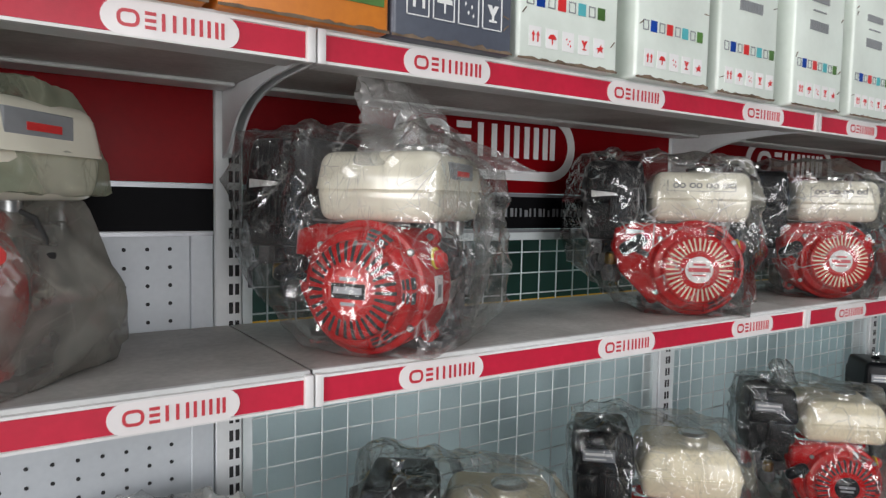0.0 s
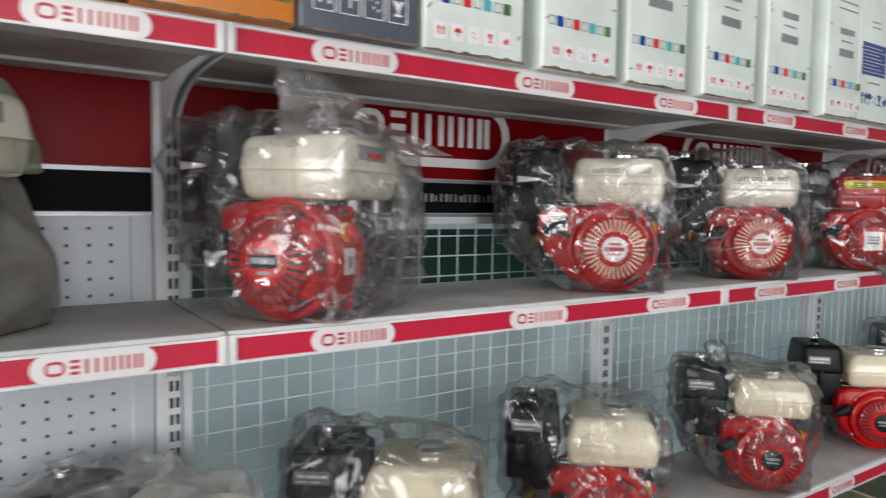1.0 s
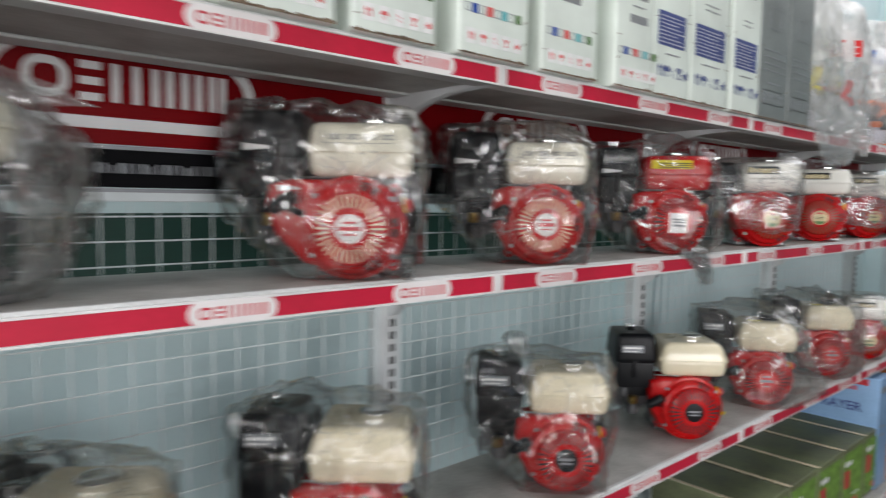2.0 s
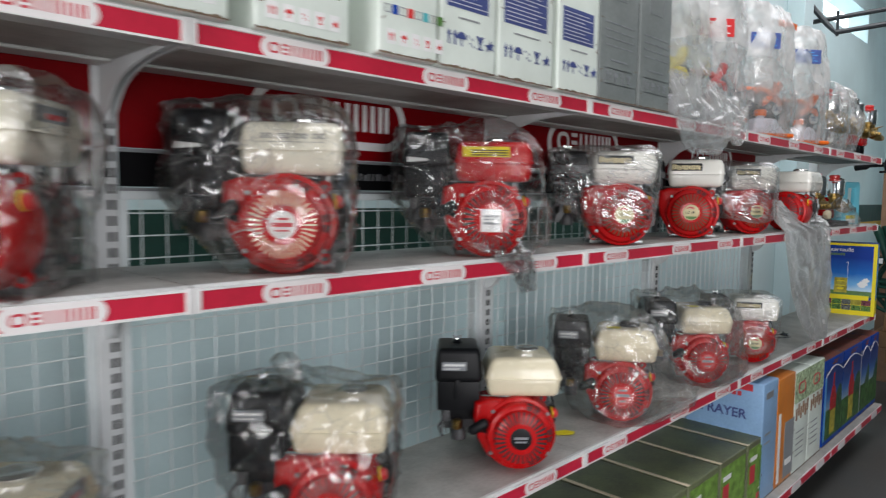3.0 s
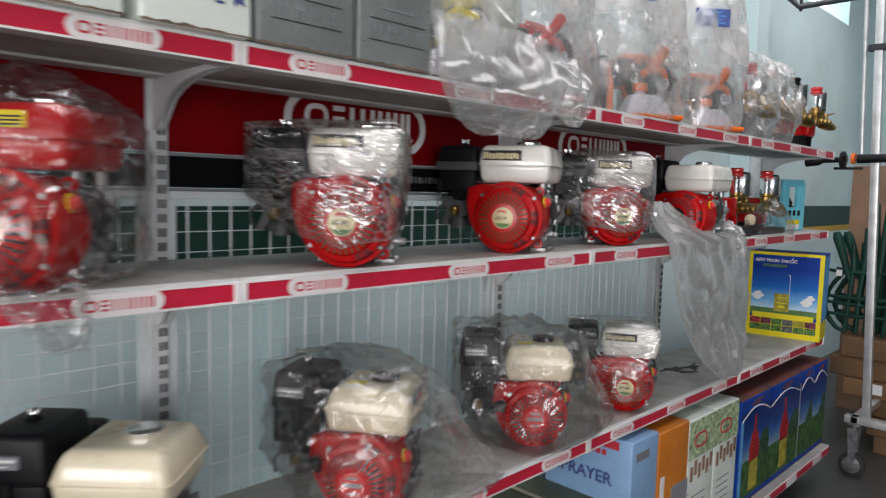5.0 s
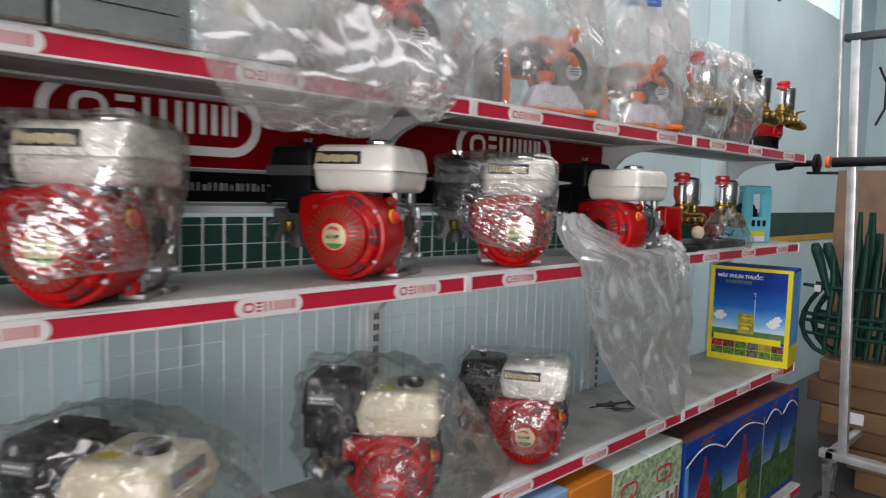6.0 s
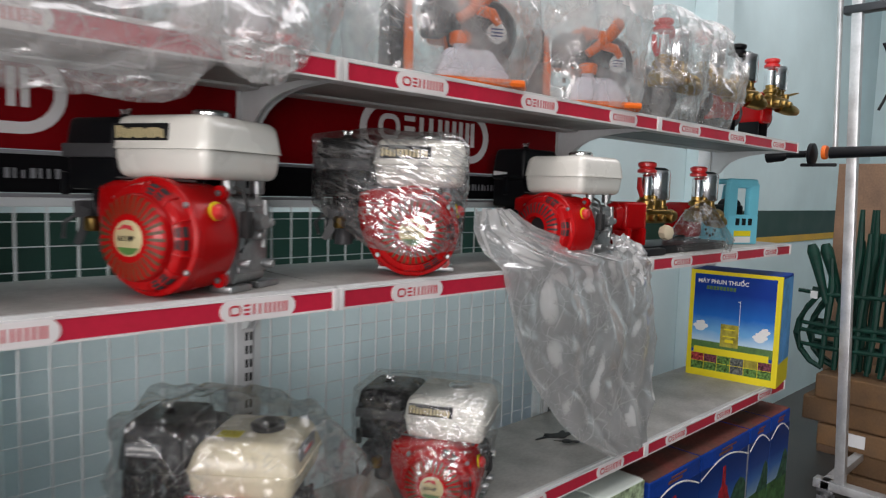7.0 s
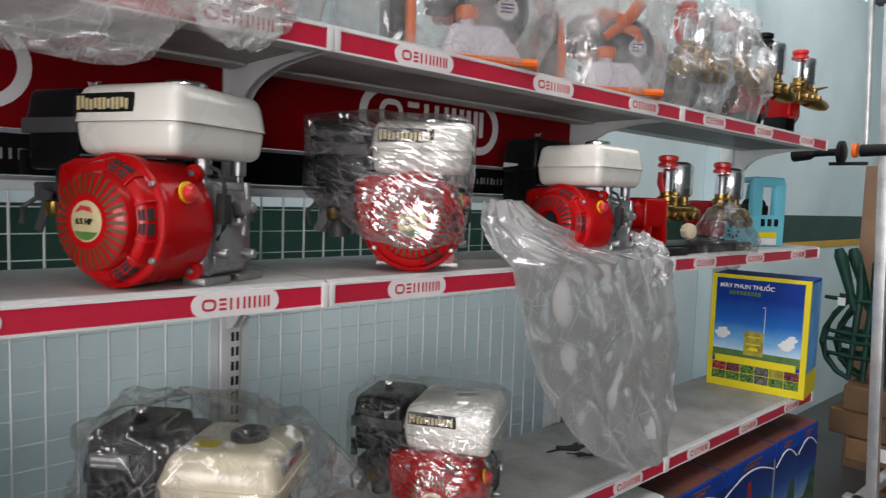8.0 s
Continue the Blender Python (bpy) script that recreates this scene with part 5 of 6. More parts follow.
BAG_HANG = solid("hanging_bag", sheet_mesh([(0.05, MID + 0.15), (0.03, MID + 0.1), (0.0, MID + 0.045), (-0.025, MID + 0.006), (-0.03, MID - 0.05), (-0.035, 1.28), (-0.035, 1.19), (-0.03, 1.1), (-0.03, 1.01), (-0.035, 0.935), (-0.03, LOW + 0.02)],
                                [0.1, 0.22, 0.4, 0.6, 0.64, 0.65, 0.61, 0.54, 0.45, 0.355, 0.2], [4.09, 4.12, 4.22, 4.36, 4.395, 4.425, 4.455, 4.49, 4.535, 4.578, 4.66], 4, nu=64, nv=110, depth=0.05, folds=3, lumps=0.65),
      M["bag_hang"], "large clear plastic bag hanging over the shelf edge", "plastic bag", smooth=40)
loose_end("corner_fold", sheet_mesh([(0.0, MID + 0.075), (-0.02, MID + 0.04), (-0.035, MID - 0.01), (-0.04, MID - 0.07)], [0.07, 0.13, 0.17, 0.15], [4.6, 4.61, 4.63, 4.64], 31, nu=26, nv=26, depth=0.04, folds=1),
          BAG_HANG, "upright corner of the bag over the shelf edge", "bag_hang")
loose_end("gathered_neck", sheet_mesh([(0.05, MID + 0.275), (0.08, MID + 0.31), (0.11, MID + 0.345), (0.12, MID + 0.38), (0.12, MID + 0.415)], [0.34, 0.24, 0.16, 0.125, 0.09], [0.25, 0.225, 0.2, 0.18, 0.165], 23, nu=34, nv=36, depth=0.03, folds=2),
          BAG_ONE, "gathered neck of the bag sticking up", "bag_neck")
solid("hanging_bag", sheet_mesh([(0.02, TOP + 0.16), (-0.02, TOP + 0.05), (-0.03, TOP - 0.01), (-0.035, TOP - 0.05), (-0.03, TOP - 0.1), (-0.025, TOP - 0.125)], [0.44, 0.47, 0.47, 0.43, 0.35, 0.24], [3.12, 3.12, 3.12, 3.12, 3.12, 3.13], 9, nv=60, depth=0.03, folds=2),
      M["bag_loose"], "crumpled clear plastic bag hanging from the top shelf", "plastic bag", smooth=40)
solid("hanging_bag", sheet_mesh([(0.02, TOP + 0.12), (-0.02, TOP + 0.04), (-0.028, TOP - 0.01), (-0.03, TOP - 0.04), (-0.026, TOP - 0.075)], [0.2, 0.23, 0.22, 0.17, 0.06], [3.4, 3.4, 3.4, 3.405, 3.41], 12, nu=30, nv=44, depth=0.035, folds=2),
      M["bag_loose"], "loose end of a clear plastic bag over the top shelf edge", "plastic bag", smooth=40)
loose_end("loose_tail", sheet_mesh([(0.05, MID + 0.04), (0.0, MID + 0.01), (-0.02, MID - 0.04), (-0.02, MID - 0.09)], [0.2, 0.16, 0.1, 0.05], [2.03, 2.05, 2.08, 2.1], 17, nu=24, nv=30, depth=0.02),
          BAG_FOUR, "loose end of the bag over the shelf edge")


# ---- cartons on the top shelf ----
def decal(parent, name, rect, material, face="front", label="", lift=0.0012):
    """A flat print on a carton's front (-y) or near (-x) face; rect: left, right, bottom, top."""
    u0, u1, v0, v1 = rect
    ob = part(name, box(u0, u1, -lift, 0.0004, v0, v1) if face == "front" else box(-lift, 0.0004, u0, u1, v0, v1), material, parent, label, 0)
    return ob


def carton(x0, x1, y0, depth, z, h, material, label, name="carton", yaw=0.0):
    ob = thing(name, pose(x0, y0, z, 0, 0, yaw), label, "box", "cartons")
    part("body", box(0, x1 - x0, 0, depth, 0.0, h, 0.007, 3), material, ob)
    if name == "carton":
        rng = random.Random(int(x0 * 1000) + int(z * 100))
        w, n = x1 - x0, 26
        bm = bmesh.new()
        edge = [(w * i / n, 0.003 + 0.008 * max(0, noise.noise(Vector((i * 0.35, x0 * 9, z)))) + 0.003 * rng.random()) for i in range(n + 1)]
        low = [bm.verts.new((u, -0.0011, 0.001)) for u, v in edge]
        top = [bm.verts.new((u, -0.0011, v)) for u, v in edge]
        for i in range(n):
            bm.faces.new((low[i], low[i + 1], top[i + 1], top[i]))
        part("worn_edge", bm, M["grime"], ob, "grimy torn lower edge", 0)
        part("scuffs", join(*[place(box(-0.006, 0.006, -0.0012, 0.0004, -0.0008, 0.0008), pose(rng.choice((0.012, w - 0.012)), 0, rng.uniform(0.03, 0.25), 0, rng.uniform(-70, 20), 0)) for _ in range(4)]), M["grime"], ob, "short dark scuffs", 0)["kind"] = "stuff"
    return ob


def fine_print(*args):
    return tagged(part(*args), kind="stuff")


def bars(parent, name, rows, material, label, face="front"):
    return fine_print(name, join(*[box(a, b, -0.0013, 0.0004, c, d) if face == "front" else box(-0.0013, 0.0004, a, b, c, d) for a, b, c, d in rows]), material, parent, label, 0)


def sign_icons(u, v, n, pitch, size):
    """Up arrows, umbrella, drops, glass and hook marks as printed shapes."""
    out = []

    def poly(pts):
        out.append(prism([(u0 + size * x, v + size * z) for x, z in pts], -0.0017, -0.0009))

    for k in range(n):
        u0 = u + k * pitch
        if k % 5 == 0:
            for x in (0.28, 0.72):
                poly([(x - 0.06, 0.15), (x + 0.06, 0.15), (x + 0.06, 0.6), (x + 0.16, 0.6), (x, 0.9), (x - 0.16, 0.6), (x - 0.06, 0.6)])
        elif k % 5 == 1:
            poly([(0.5 + 0.38 * math.cos(a), 0.5 + 0.36 * math.sin(a)) for a in (math.pi * i / 8 for i in range(9))])
            poly([(0.46, 0.12), (0.54, 0.12), (0.54, 0.5), (0.46, 0.5)])
        elif k % 5 == 2:
            for x, z in ((0.3, 0.7), (0.62, 0.6), (0.45, 0.35), (0.7, 0.25)):
                poly([(x, z - 0.09), (x + 0.05, z), (x, z + 0.09), (x - 0.05, z)])
        elif k % 5 == 3:
            poly([(0.45, 0.25), (0.55, 0.25), (0.55, 0.4), (0.8, 0.85), (0.58, 0.85), (0.5, 0.68), (0.42, 0.85), (0.2, 0.85), (0.45, 0.4)])
            poly([(0.3, 0.15), (0.7, 0.15), (0.7, 0.24), (0.3, 0.24)])
        else:
            poly([(0.15, 0.5), (0.5, 0.55), (0.62, 0.8), (0.7, 0.6), (0.9, 0.62), (0.75, 0.42), (0.85, 0.2), (0.55, 0.32), (0.35, 0.12), (0.35, 0.38)])
    return join(*out)


for k, (a, b) in enumerate(((0.316, 0.529), (0.571, 0.774), (0.809, 1.0), (1.055, 1.262), (1.312, 1.518), (1.585, 1.752))):
    c = carton(a, b, -0.018 - 0.006 * (k % 2), 0.36, TOP, 0.53, M["carton_white"], "pale white-green carton with coloured squares", yaw=(-0.8, 0.6, -0.4, 0.9, 0.3, -0.6)[k])
    w = b - a
    for q, colour in enumerate(("blue", "knob", "teal", "green")):
        decal(c, "colour_square", (0.036 + 0.043 * q, 0.052 + 0.043 * q, 0.082, 0.101), M[colour])
    bars(c, "square_outline", [r for q in range(4) for r in ((0.016 + 0.043 * q, 0.03 + 0.043 * q, 0.083, 0.0845), (0.016 + 0.043 * q, 0.03 + 0.043 * q, 0.0985, 0.1), (0.016 + 0.043 * q, 0.0172 + 0.043 * q, 0.083, 0.1), (0.0288 + 0.043 * q, 0.03 + 0.043 * q, 0.083, 0.1))], M["grey_print"], "row of outlined squares")
    bars(c, "icon_plate", [(0.022 + 0.034 * q, 0.046 + 0.034 * q, 0.022, 0.052) for q in range(5)], M["white"], "white icon squares").scale.y = 0.6
    fine_print("handling_print", sign_icons(0.024, 0.026, 5, 0.034, 0.021), M["knob"], c, "row of red handling marks", 0)
    bars(c, "barcode", [(0.06 + 0.0032 * i, 0.0618 + 0.0032 * i + 0.001 * (i % 3 == 0), 0.165, 0.185) for i in range(24)], M["grey_print"], "grey barcode bars")
    bars(c, "text_print", [(0.07, 0.125, 0.205, 0.208), (0.06, 0.135, 0.225, 0.24), (0.05, 0.15, 0.29, 0.293), (0.05, 0.15, 0.31, 0.313), (0.07, 0.13, 0.33, 0.333)], M["grey_print"], "grey printed lines")
    bars(c, "tape", [(0.0, w, 0.43, 0.48)], M["tape"], "glossy tape")

for a, b in ((1.766, 1.955), (1.966, 2.19), (2.214, 2.414)):
    c = carton(a, b, -0.02, 0.36, TOP, 0.55, M["carton_white"], "white carton with a navy text panel")
    w = b - a
    decal(c, "text_panel", (0.02, w - 0.03, 0.135, 0.225), M["navy"], label="navy text panel")
    bars(c, "panel_print", [(0.026, w - 0.036 - 0.02 * (i % 3), 0.143 + 0.0098 * i, 0.1445 + 0.0098 * i) for i in range(8)], M["white"], "thin white printed lines").location.y = -0.001
    fine_print("handling_print", sign_icons(0.014, 0.046, 5, (w - 0.03) / 5, 0.044), M["navy"], c, "row of navy handling marks", 0)
    bars(c, "text_print", [(0.06, w - 0.06, 0.112, 0.116), (0.07, w - 0.07, 0.27, 0.273), (0.07, w - 0.07, 0.285, 0.288), (0.06, w - 0.06, 0.36, 0.365), (0.06, w - 0.06, 0.40, 0.402)], M["grey_print"], "grey printed lines")

for a, b in ((2.428, 2.652), (2.662, 2.872)):
    c = carton(a, b, -0.015, 0.36, TOP, 0.56, M["carton_grey"], "slate grey carton with pale outlined icons")
    bars(c, "icon_outline", [r for q in range(3) for r in ((0.03, 0.19, 0.05, 0.0515), (0.03, 0.19, 0.095, 0.0965), (0.03 + 0.053 * q, 0.0315 + 0.053 * q, 0.05, 0.096))], M["label_silver"], "pale outlined icon boxes")
    fine_print("handling_print", sign_icons(0.036, 0.056, 4, 0.038, 0.034), M["label_silver"], c, "row of pale handling marks", 0)
    bars(c, "text_print", [r for q in range(4) for i in range(4) for r in ((0.03 + 0.042 * q, 0.062 + 0.042 * q, 0.16 + 0.022 * i, 0.164 + 0.022 * i),)] + [(0.06, 0.16, 0.118, 0.123), (0.06, 0.15, 0.3, 0.302), (0.06, 0.15, 0.37, 0.372), (0.06, 0.062, 0.3, 0.37), (0.148, 0.15, 0.3, 0.37)], M["label_silver"], "pale printed lines")

c = carton(0.1, 0.304, -0.02, 0.36, TOP, 0.5, M["carton_slate"], "dark slate carton with white handling icons")
bars(c, "icon_outline", [r for q in range(4) for r in ((0.022 + 0.042 * q, 0.058 + 0.042 * q, 0.032, 0.0335), (0.022 + 0.042 * q, 0.058 + 0.042 * q, 0.078, 0.0795), (0.022 + 0.042 * q, 0.0235 + 0.042 * q, 0.032, 0.079), (0.0565 + 0.042 * q, 0.058 + 0.042 * q, 0.032, 0.079))], M["white"], "white outlined icon boxes")
fine_print("handling_print", sign_icons(0.024, 0.038, 4, 0.042, 0.034), M["white"], c, "row of white handling marks", 0)
for a, b in ((-0.126, 0.096), (-0.37, -0.136), (-0.62, -0.38)):
    c = carton(a, b, -0.02, 0.36, TOP, 0.5, M["carton_orange"], "orange carton with a green printed panel")
    decal(c, "green_panel", (0.0, b - a - 0.008, 0.034, 0.46), M["green"], label="green printed panel")
    words(c, "origin_print", "MADE IN PRC", 0.0115, (0.118, -0.0022, 0.052), (90, 0, 0), M["olive"], "small olive printed words")


# ---- brush cutter engines in tall bags, and pumps, on the top shelf ----
def backpack_engine(x, y, z, yaw, casing, frame, label, s=1.0):
    ob = thing("brushcutter_engine", pose(x, y, z, 0, 0, yaw) @ Matrix.Scale(s, 4), label, "engine", "brushcutter engines")
    fan = part("fan_housing", lathe([(0.085, 0), (0.095, 0.012), (0.095, 0.06), (0.08, 0.085), (0.05, 0.092), (0.03, 0.095)], 32, pose(0.03, 0.08, 0.155, 90)), M["grey_plastic"], ob, "dark grey round fan housing")
    part("decal", lathe([(0.028, 0), (0.028, 0.0015)], 24, pose(0.055, -0.0155, 0.15, 90)), M["white"], fan, "round white decal")
    part("decal_print", join(*[box(0.038, 0.072, -0.0185, -0.0165, 0.14 + 0.009 * k, 0.144 + 0.009 * k) for k in range(3)]), M["navy"], fan, "", 0)
    part("engine_cover", taper(box(-0.1, 0.12, 0.06, 0.22, 0.15, 0.28, 0.03, 4), 0.15, 0.28, 0.7, 0.75, 0.01, 0.14), M[casing], ob, "moulded engine cover")
    part("air_box", box(-0.13, -0.04, 0.02, 0.13, 0.15, 0.25, 0.018, 3), M["grey_plastic"], ob)
    part("handle_arm", join(tube([(-0.06, -0.045, 0.17), (-0.02, -0.05, 0.2), (0.02, -0.045, 0.24), (0.05, -0.02, 0.275)], [0.014, 0.017, 0.02, 0.022], 10), tube([(-0.02, -0.05, 0.2), (0.03, -0.05, 0.19), (0.05, -0.048, 0.165)], [0.014, 0.015, 0.01], 10), tube([(0.0, -0.045, 0.22), (-0.04, -0.045, 0.235), (-0.08, -0.03, 0.25)], [0.012, 0.014, 0.01], 10)), M[casing], ob, "bright moulded forked arm")
    part("housing_rim", lathe([(0.094, 0.0), (0.101, 0.004), (0.101, 0.026), (0.094, 0.03)], 32, pose(0.03, 0.1, 0.155, 90)), M[casing], ob, "bright rim round the fan housing")
    tank = part("fuel_bottle", join(taper(box(-0.115, 0.085, -0.055, 0.035, 0.012, 0.1, 0.02, 4), 0.035, 0.1, 0.62, 0.7, -0.045, -0.01), lathe([(0.024, 0), (0.02, 0.012), (0.02, 0.026)], 20, pose(-0.045, -0.015, 0.09))), M["bottle"], ob, "milky lilac-white fuel bottle")
    part("bottle_cap", lathe([(0.028, 0), (0.03, 0.004), (0.03, 0.028), (0.024, 0.033)], 20, pose(-0.045, -0.015, 0.112)), M[casing], tank, "round screw cap")
    fr = part("frame", join(tube([(-0.19, -0.06, 0.012), (0.12, -0.06, 0.012), (0.14, 0.0, 0.012), (0.14, 0.2, 0.012)], 0.011, 8), tube([(-0.19, -0.04, 0.012), (-0.19, -0.04, 0.12), (-0.19, 0.0, 0.22)], 0.013, 8)), M[frame], ob, "bent tube frame")
    part("back_pad", box(-0.24, -0.2, -0.04, 0.18, 0.02, 0.24, 0.015, 3), M["black"], ob)
    part("muffler", box(0.0, 0.1, 0.2, 0.26, 0.06, 0.16, 0.012), M["alu"], ob)
    return ob


backpack_engine(3.06, 0.08, TOP, -30, "yellow", "black", "black and yellow brush cutter engine with a white fuel bottle", 0.9)
backpack_engine(3.42, 0.08, TOP, -30, "knob", "knob", "red and black brush cutter engine with a white fuel bottle", 0.88)
backpack_engine(4.05, 0.08, TOP, -30, "orange", "orange", "orange and grey brush cutter engine with a white fuel bottle", 0.9)
backpack_engine(4.57, 0.07, TOP, -35, "orange", "orange", "orange and grey brush cutter engine with a white fuel bottle", 0.9)
TALL = [(0.0, 0.92, 0, 0), (0.08, 1.0, 0, 0), (0.25, 1.0, 0, 0), (0.38, 0.94, 0, 0), (0.5, 0.9, 0.02, 0), (0.58, 0.75, 0.03, 0), (0.6, 0.2, 0.03, 0)]
for x, y, hx, hy, sd, lab in ((3.06, 0.14, 0.2, 0.16, 51, "grey_print"), (3.43, 0.14, 0.2, 0.16, 52, "knob"), (3.97, 0.14, 0.26, 0.165, 53, "label_blue"), (4.53, 0.14, 0.22, 0.165, 54, "label_blue")):
    full = bag_mesh(hx, hy, TALL, sd, nu=110, nv=76, power=3.5, fold=0.022, dent=0.055)
    empty = full.copy()
    cutoff = {51: 0.27, 52: 0.29, 53: 0.3, 54: 0.3}[sd]
    for bm, above in ((full, True), (empty, False)):
        bmesh.ops.delete(bm, geom=[f for f in bm.faces if (f.calc_center_median().z > cutoff + 0.03 * math.sin(9 * f.calc_center_median().x + sd)) == above], context="FACES")
    tb = solid("plastic_bag", full, M["bag_tall"], "tall clear plastic bag over a brush cutter engine", "plastic bag", group="tall bags", smooth=40, m=pose(x, y, TOP + 0.002))
    part("empty_top", empty, M["bag_empty"], tb, "milky folded upper end of the bag")
    if lab != "grey_print":
        pl = part("bag_label", box(-0.07, 0.07, -0.003, 0, -0.034, 0.034, 0.001, 1), M[lab], tb, "printed label on the bag", 0)
        pl.matrix_local = pose(-hx * 0.6, -hy * 0.78, {52: 0.365, 53: 0.4, 54: 0.42}[sd], 0, 0, -38)
        part("label_print", join(*[box(-0.058, 0.052 - 0.02 * (k % 2), -0.0045, -0.002, -0.023 + 0.0135 * k, -0.0185 + 0.0135 * k) for k in range(4)]), M["white" if lab == "knob" else "sky_blue"], pl, "pale printed bars", 0)
    if sd == 53:
        ob_band = part("orange_band", box(-0.08, 0.08, -0.004, 0, -0.014, 0.014, 0.001, 1), M["orange"], tb, "orange printed band", 0)
        ob_band.matrix_local = pose(0.09, -hy * 0.82, 0.51, 0, 0, -10)


def pump(x, y, z, yaw, label, knob="knob", s=1.0, beside=True, lever=True, cap=False, casing="eng_red", lift=0.0, spout=False):
    ob = thing("plunger_pump", pose(x, y, z + lift * s, 0, 0, yaw) @ Matrix.Scale(s, 4), label, "pump", "plunger pumps")
    if beside:
        part("crankcase", join(box(-0.16, -0.05, -0.045, 0.06, 0.05, 0.15, 0.018, 3), lathe([(0.045, 0), (0.05, 0.01), (0.04, 0.03)], 24, pose(-0.16, 0.005, 0.1, 0, -90))), M["eng_red"], ob, "red cast crankcase")
        part("support_foot", join(box(-0.15, -0.13, -0.05, 0.06, 0.0, 0.06, 0.004), box(-0.08, -0.06, -0.05, 0.06, 0.0, 0.06, 0.004)), M["eng_red"], ob)
    else:
        part("crankcase", box(-0.042, 0.045, 0.01, 0.14, 0.012, 0.15, 0.02, 3), M[casing], ob, "dark cast crankcase" if casing == "cast" else "dark red cast crankcase")
        part("support_foot", join(box(-0.038, -0.03, 0.03, 0.13, -lift, 0.05, 0.003), box(0.03, 0.038, 0.03, 0.13, -lift, 0.05, 0.003), box(-0.05, 0.05, 0.02, 0.05, -lift, 0.008 - lift, 0.003)), M["black"], ob, "black support foot")
        if lift:
            part("belt_pulley", lathe([(0.02, 0), (0.055, 0.002), (0.06, 0.006), (0.05, 0.011), (0.06, 0.016), (0.055, 0.02), (0.02, 0.022)], 28, pose(0.072, 0.1, 0.045, 0, 90)), M["cast"], ob, "grooved grey pulley")
    man = part("manifold", join(box(-0.05, 0.09, -0.035, 0.035, 0.075, 0.125, 0.012, 3), lathe([(0.028, 0), (0.03, 0.006), (0.024, 0.012), (0.024, 0.02), (0.031, 0.024), (0.031, 0.036), (0.022, 0.042), (0.022, 0.056)], 16, pose(-0.03, -0.012, 0.118)), lathe([(0.034, 0), (0.036, 0.008), (0.03, 0.014), (0.026, 0.024)], 16, pose(0.05, 0.015, 0.122)), lathe([(0.022, 0), (0.026, 0.01), (0.026, 0.03), (0.02, 0.045)], 20, pose(0.09, 0, 0.1, 0, 90)),
                                *[lathe([(0.017, 0), (0.02, 0.004), (0.02, 0.02), (0.014, 0.024), (0.014, 0.04), (0.018, 0.044), (0.018, 0.056)], 18, pose(-0.025 + 0.045 * k, -0.005, 0.115)) for k in range(3)],
                                *[lathe([(0.014, 0), (0.014, 0.018), (0.01, 0.024)], 14, pose(-0.025 + 0.045 * k, -0.035, 0.095, 90)) for k in range(3)], lathe([(0.03, 0), (0.032, 0.006), (0.032, 0.022), (0.02, 0.028)], 20, pose(0.02, 0, 0.135))), M["brass"], ob, "polished brass manifold")
    if cap:
        part("outlet_cap", lathe([(0.024, 0), (0.028, 0.008), (0.025, 0.028), (0.012, 0.032)], 8, pose(0.03, -0.045, 0.045, 90)), M["slot_cream"], man, "cream plastic cap")
    else:
        part("outlet_elbow", tube([(0.03, -0.02, 0.085), (0.08, -0.03, 0.078), (0.105 + 0.02 * spout, -0.034, 0.074), (0.115 + 0.035 * spout, -0.036, 0.07)], [0.025, 0.027, 0.023, 0.016], 14), M["brass"], man, "brass outlet elbow")
    part("air_chamber", lathe([(0.024, 0), (0.046, 0.004), (0.05, 0.01), (0.05, 0.098), (0.046, 0.109), (0.03, 0.118), (0.004, 0.12)], 32, pose(0.05, 0.015, 0.155)), M["chrome"], ob, "chrome air chamber")
    reg = part("regulator", lathe([(0.02, 0), (0.021, 0.004), (0.019, 0.012), (0.019, 0.07), (0.017, 0.078), (0.012, 0.082), (0.011, 0.1)], 24, pose(-0.03, -0.012, 0.165)), M["chrome"], ob, "chrome pressure regulator")
    part("knob", lathe([(0.022, 0), (0.033, 0.003), (0.033, 0.013), (0.025, 0.017), (0.027, 0.021), (0.032, 0.025), (0.032, 0.036), (0.022, 0.041)], 16, pose(-0.03, -0.012, 0.25)), M[knob], reg, "round knurled knob")
    if lever:
        part("lever", join(tube([(-0.05, -0.012, 0.17), (-0.066, -0.014, 0.2), (-0.07, -0.016, 0.235)], [0.008, 0.01, 0.007], 8)), M["knob"], ob, "red lever")
    if spout:
        part("outlet_valve", join(tube([(0.09, -0.02, 0.14), (0.13, -0.03, 0.15), (0.165, -0.03, 0.158)], [0.006, 0.005, 0.003], 8), lathe([(0.014, 0), (0.014, 0.02)], 12, pose(0.085, -0.018, 0.125))), M["brass"], ob)
    return ob


pump(4.94, 0.06, TOP, -20, "brass and chrome pump with a red knob in a bag", beside=False, casing="cast", lift=0.036)
pump(5.265, 0.08, TOP, -20, "brass and chrome pump with a red knob in a bag", s=0.95, beside=False, lever=False, casing="cast", lift=0.075)
pump(5.5, 0.06, TOP, -15, "brass and chrome pump with a black knob", knob="black", beside=False, lever=False, lift=0.046)
pump(5.78, 0.04, TOP, -10, "brass and chrome pump with a red knob", s=0.92, beside=False, lever=False, lift=0.06, spout=True)
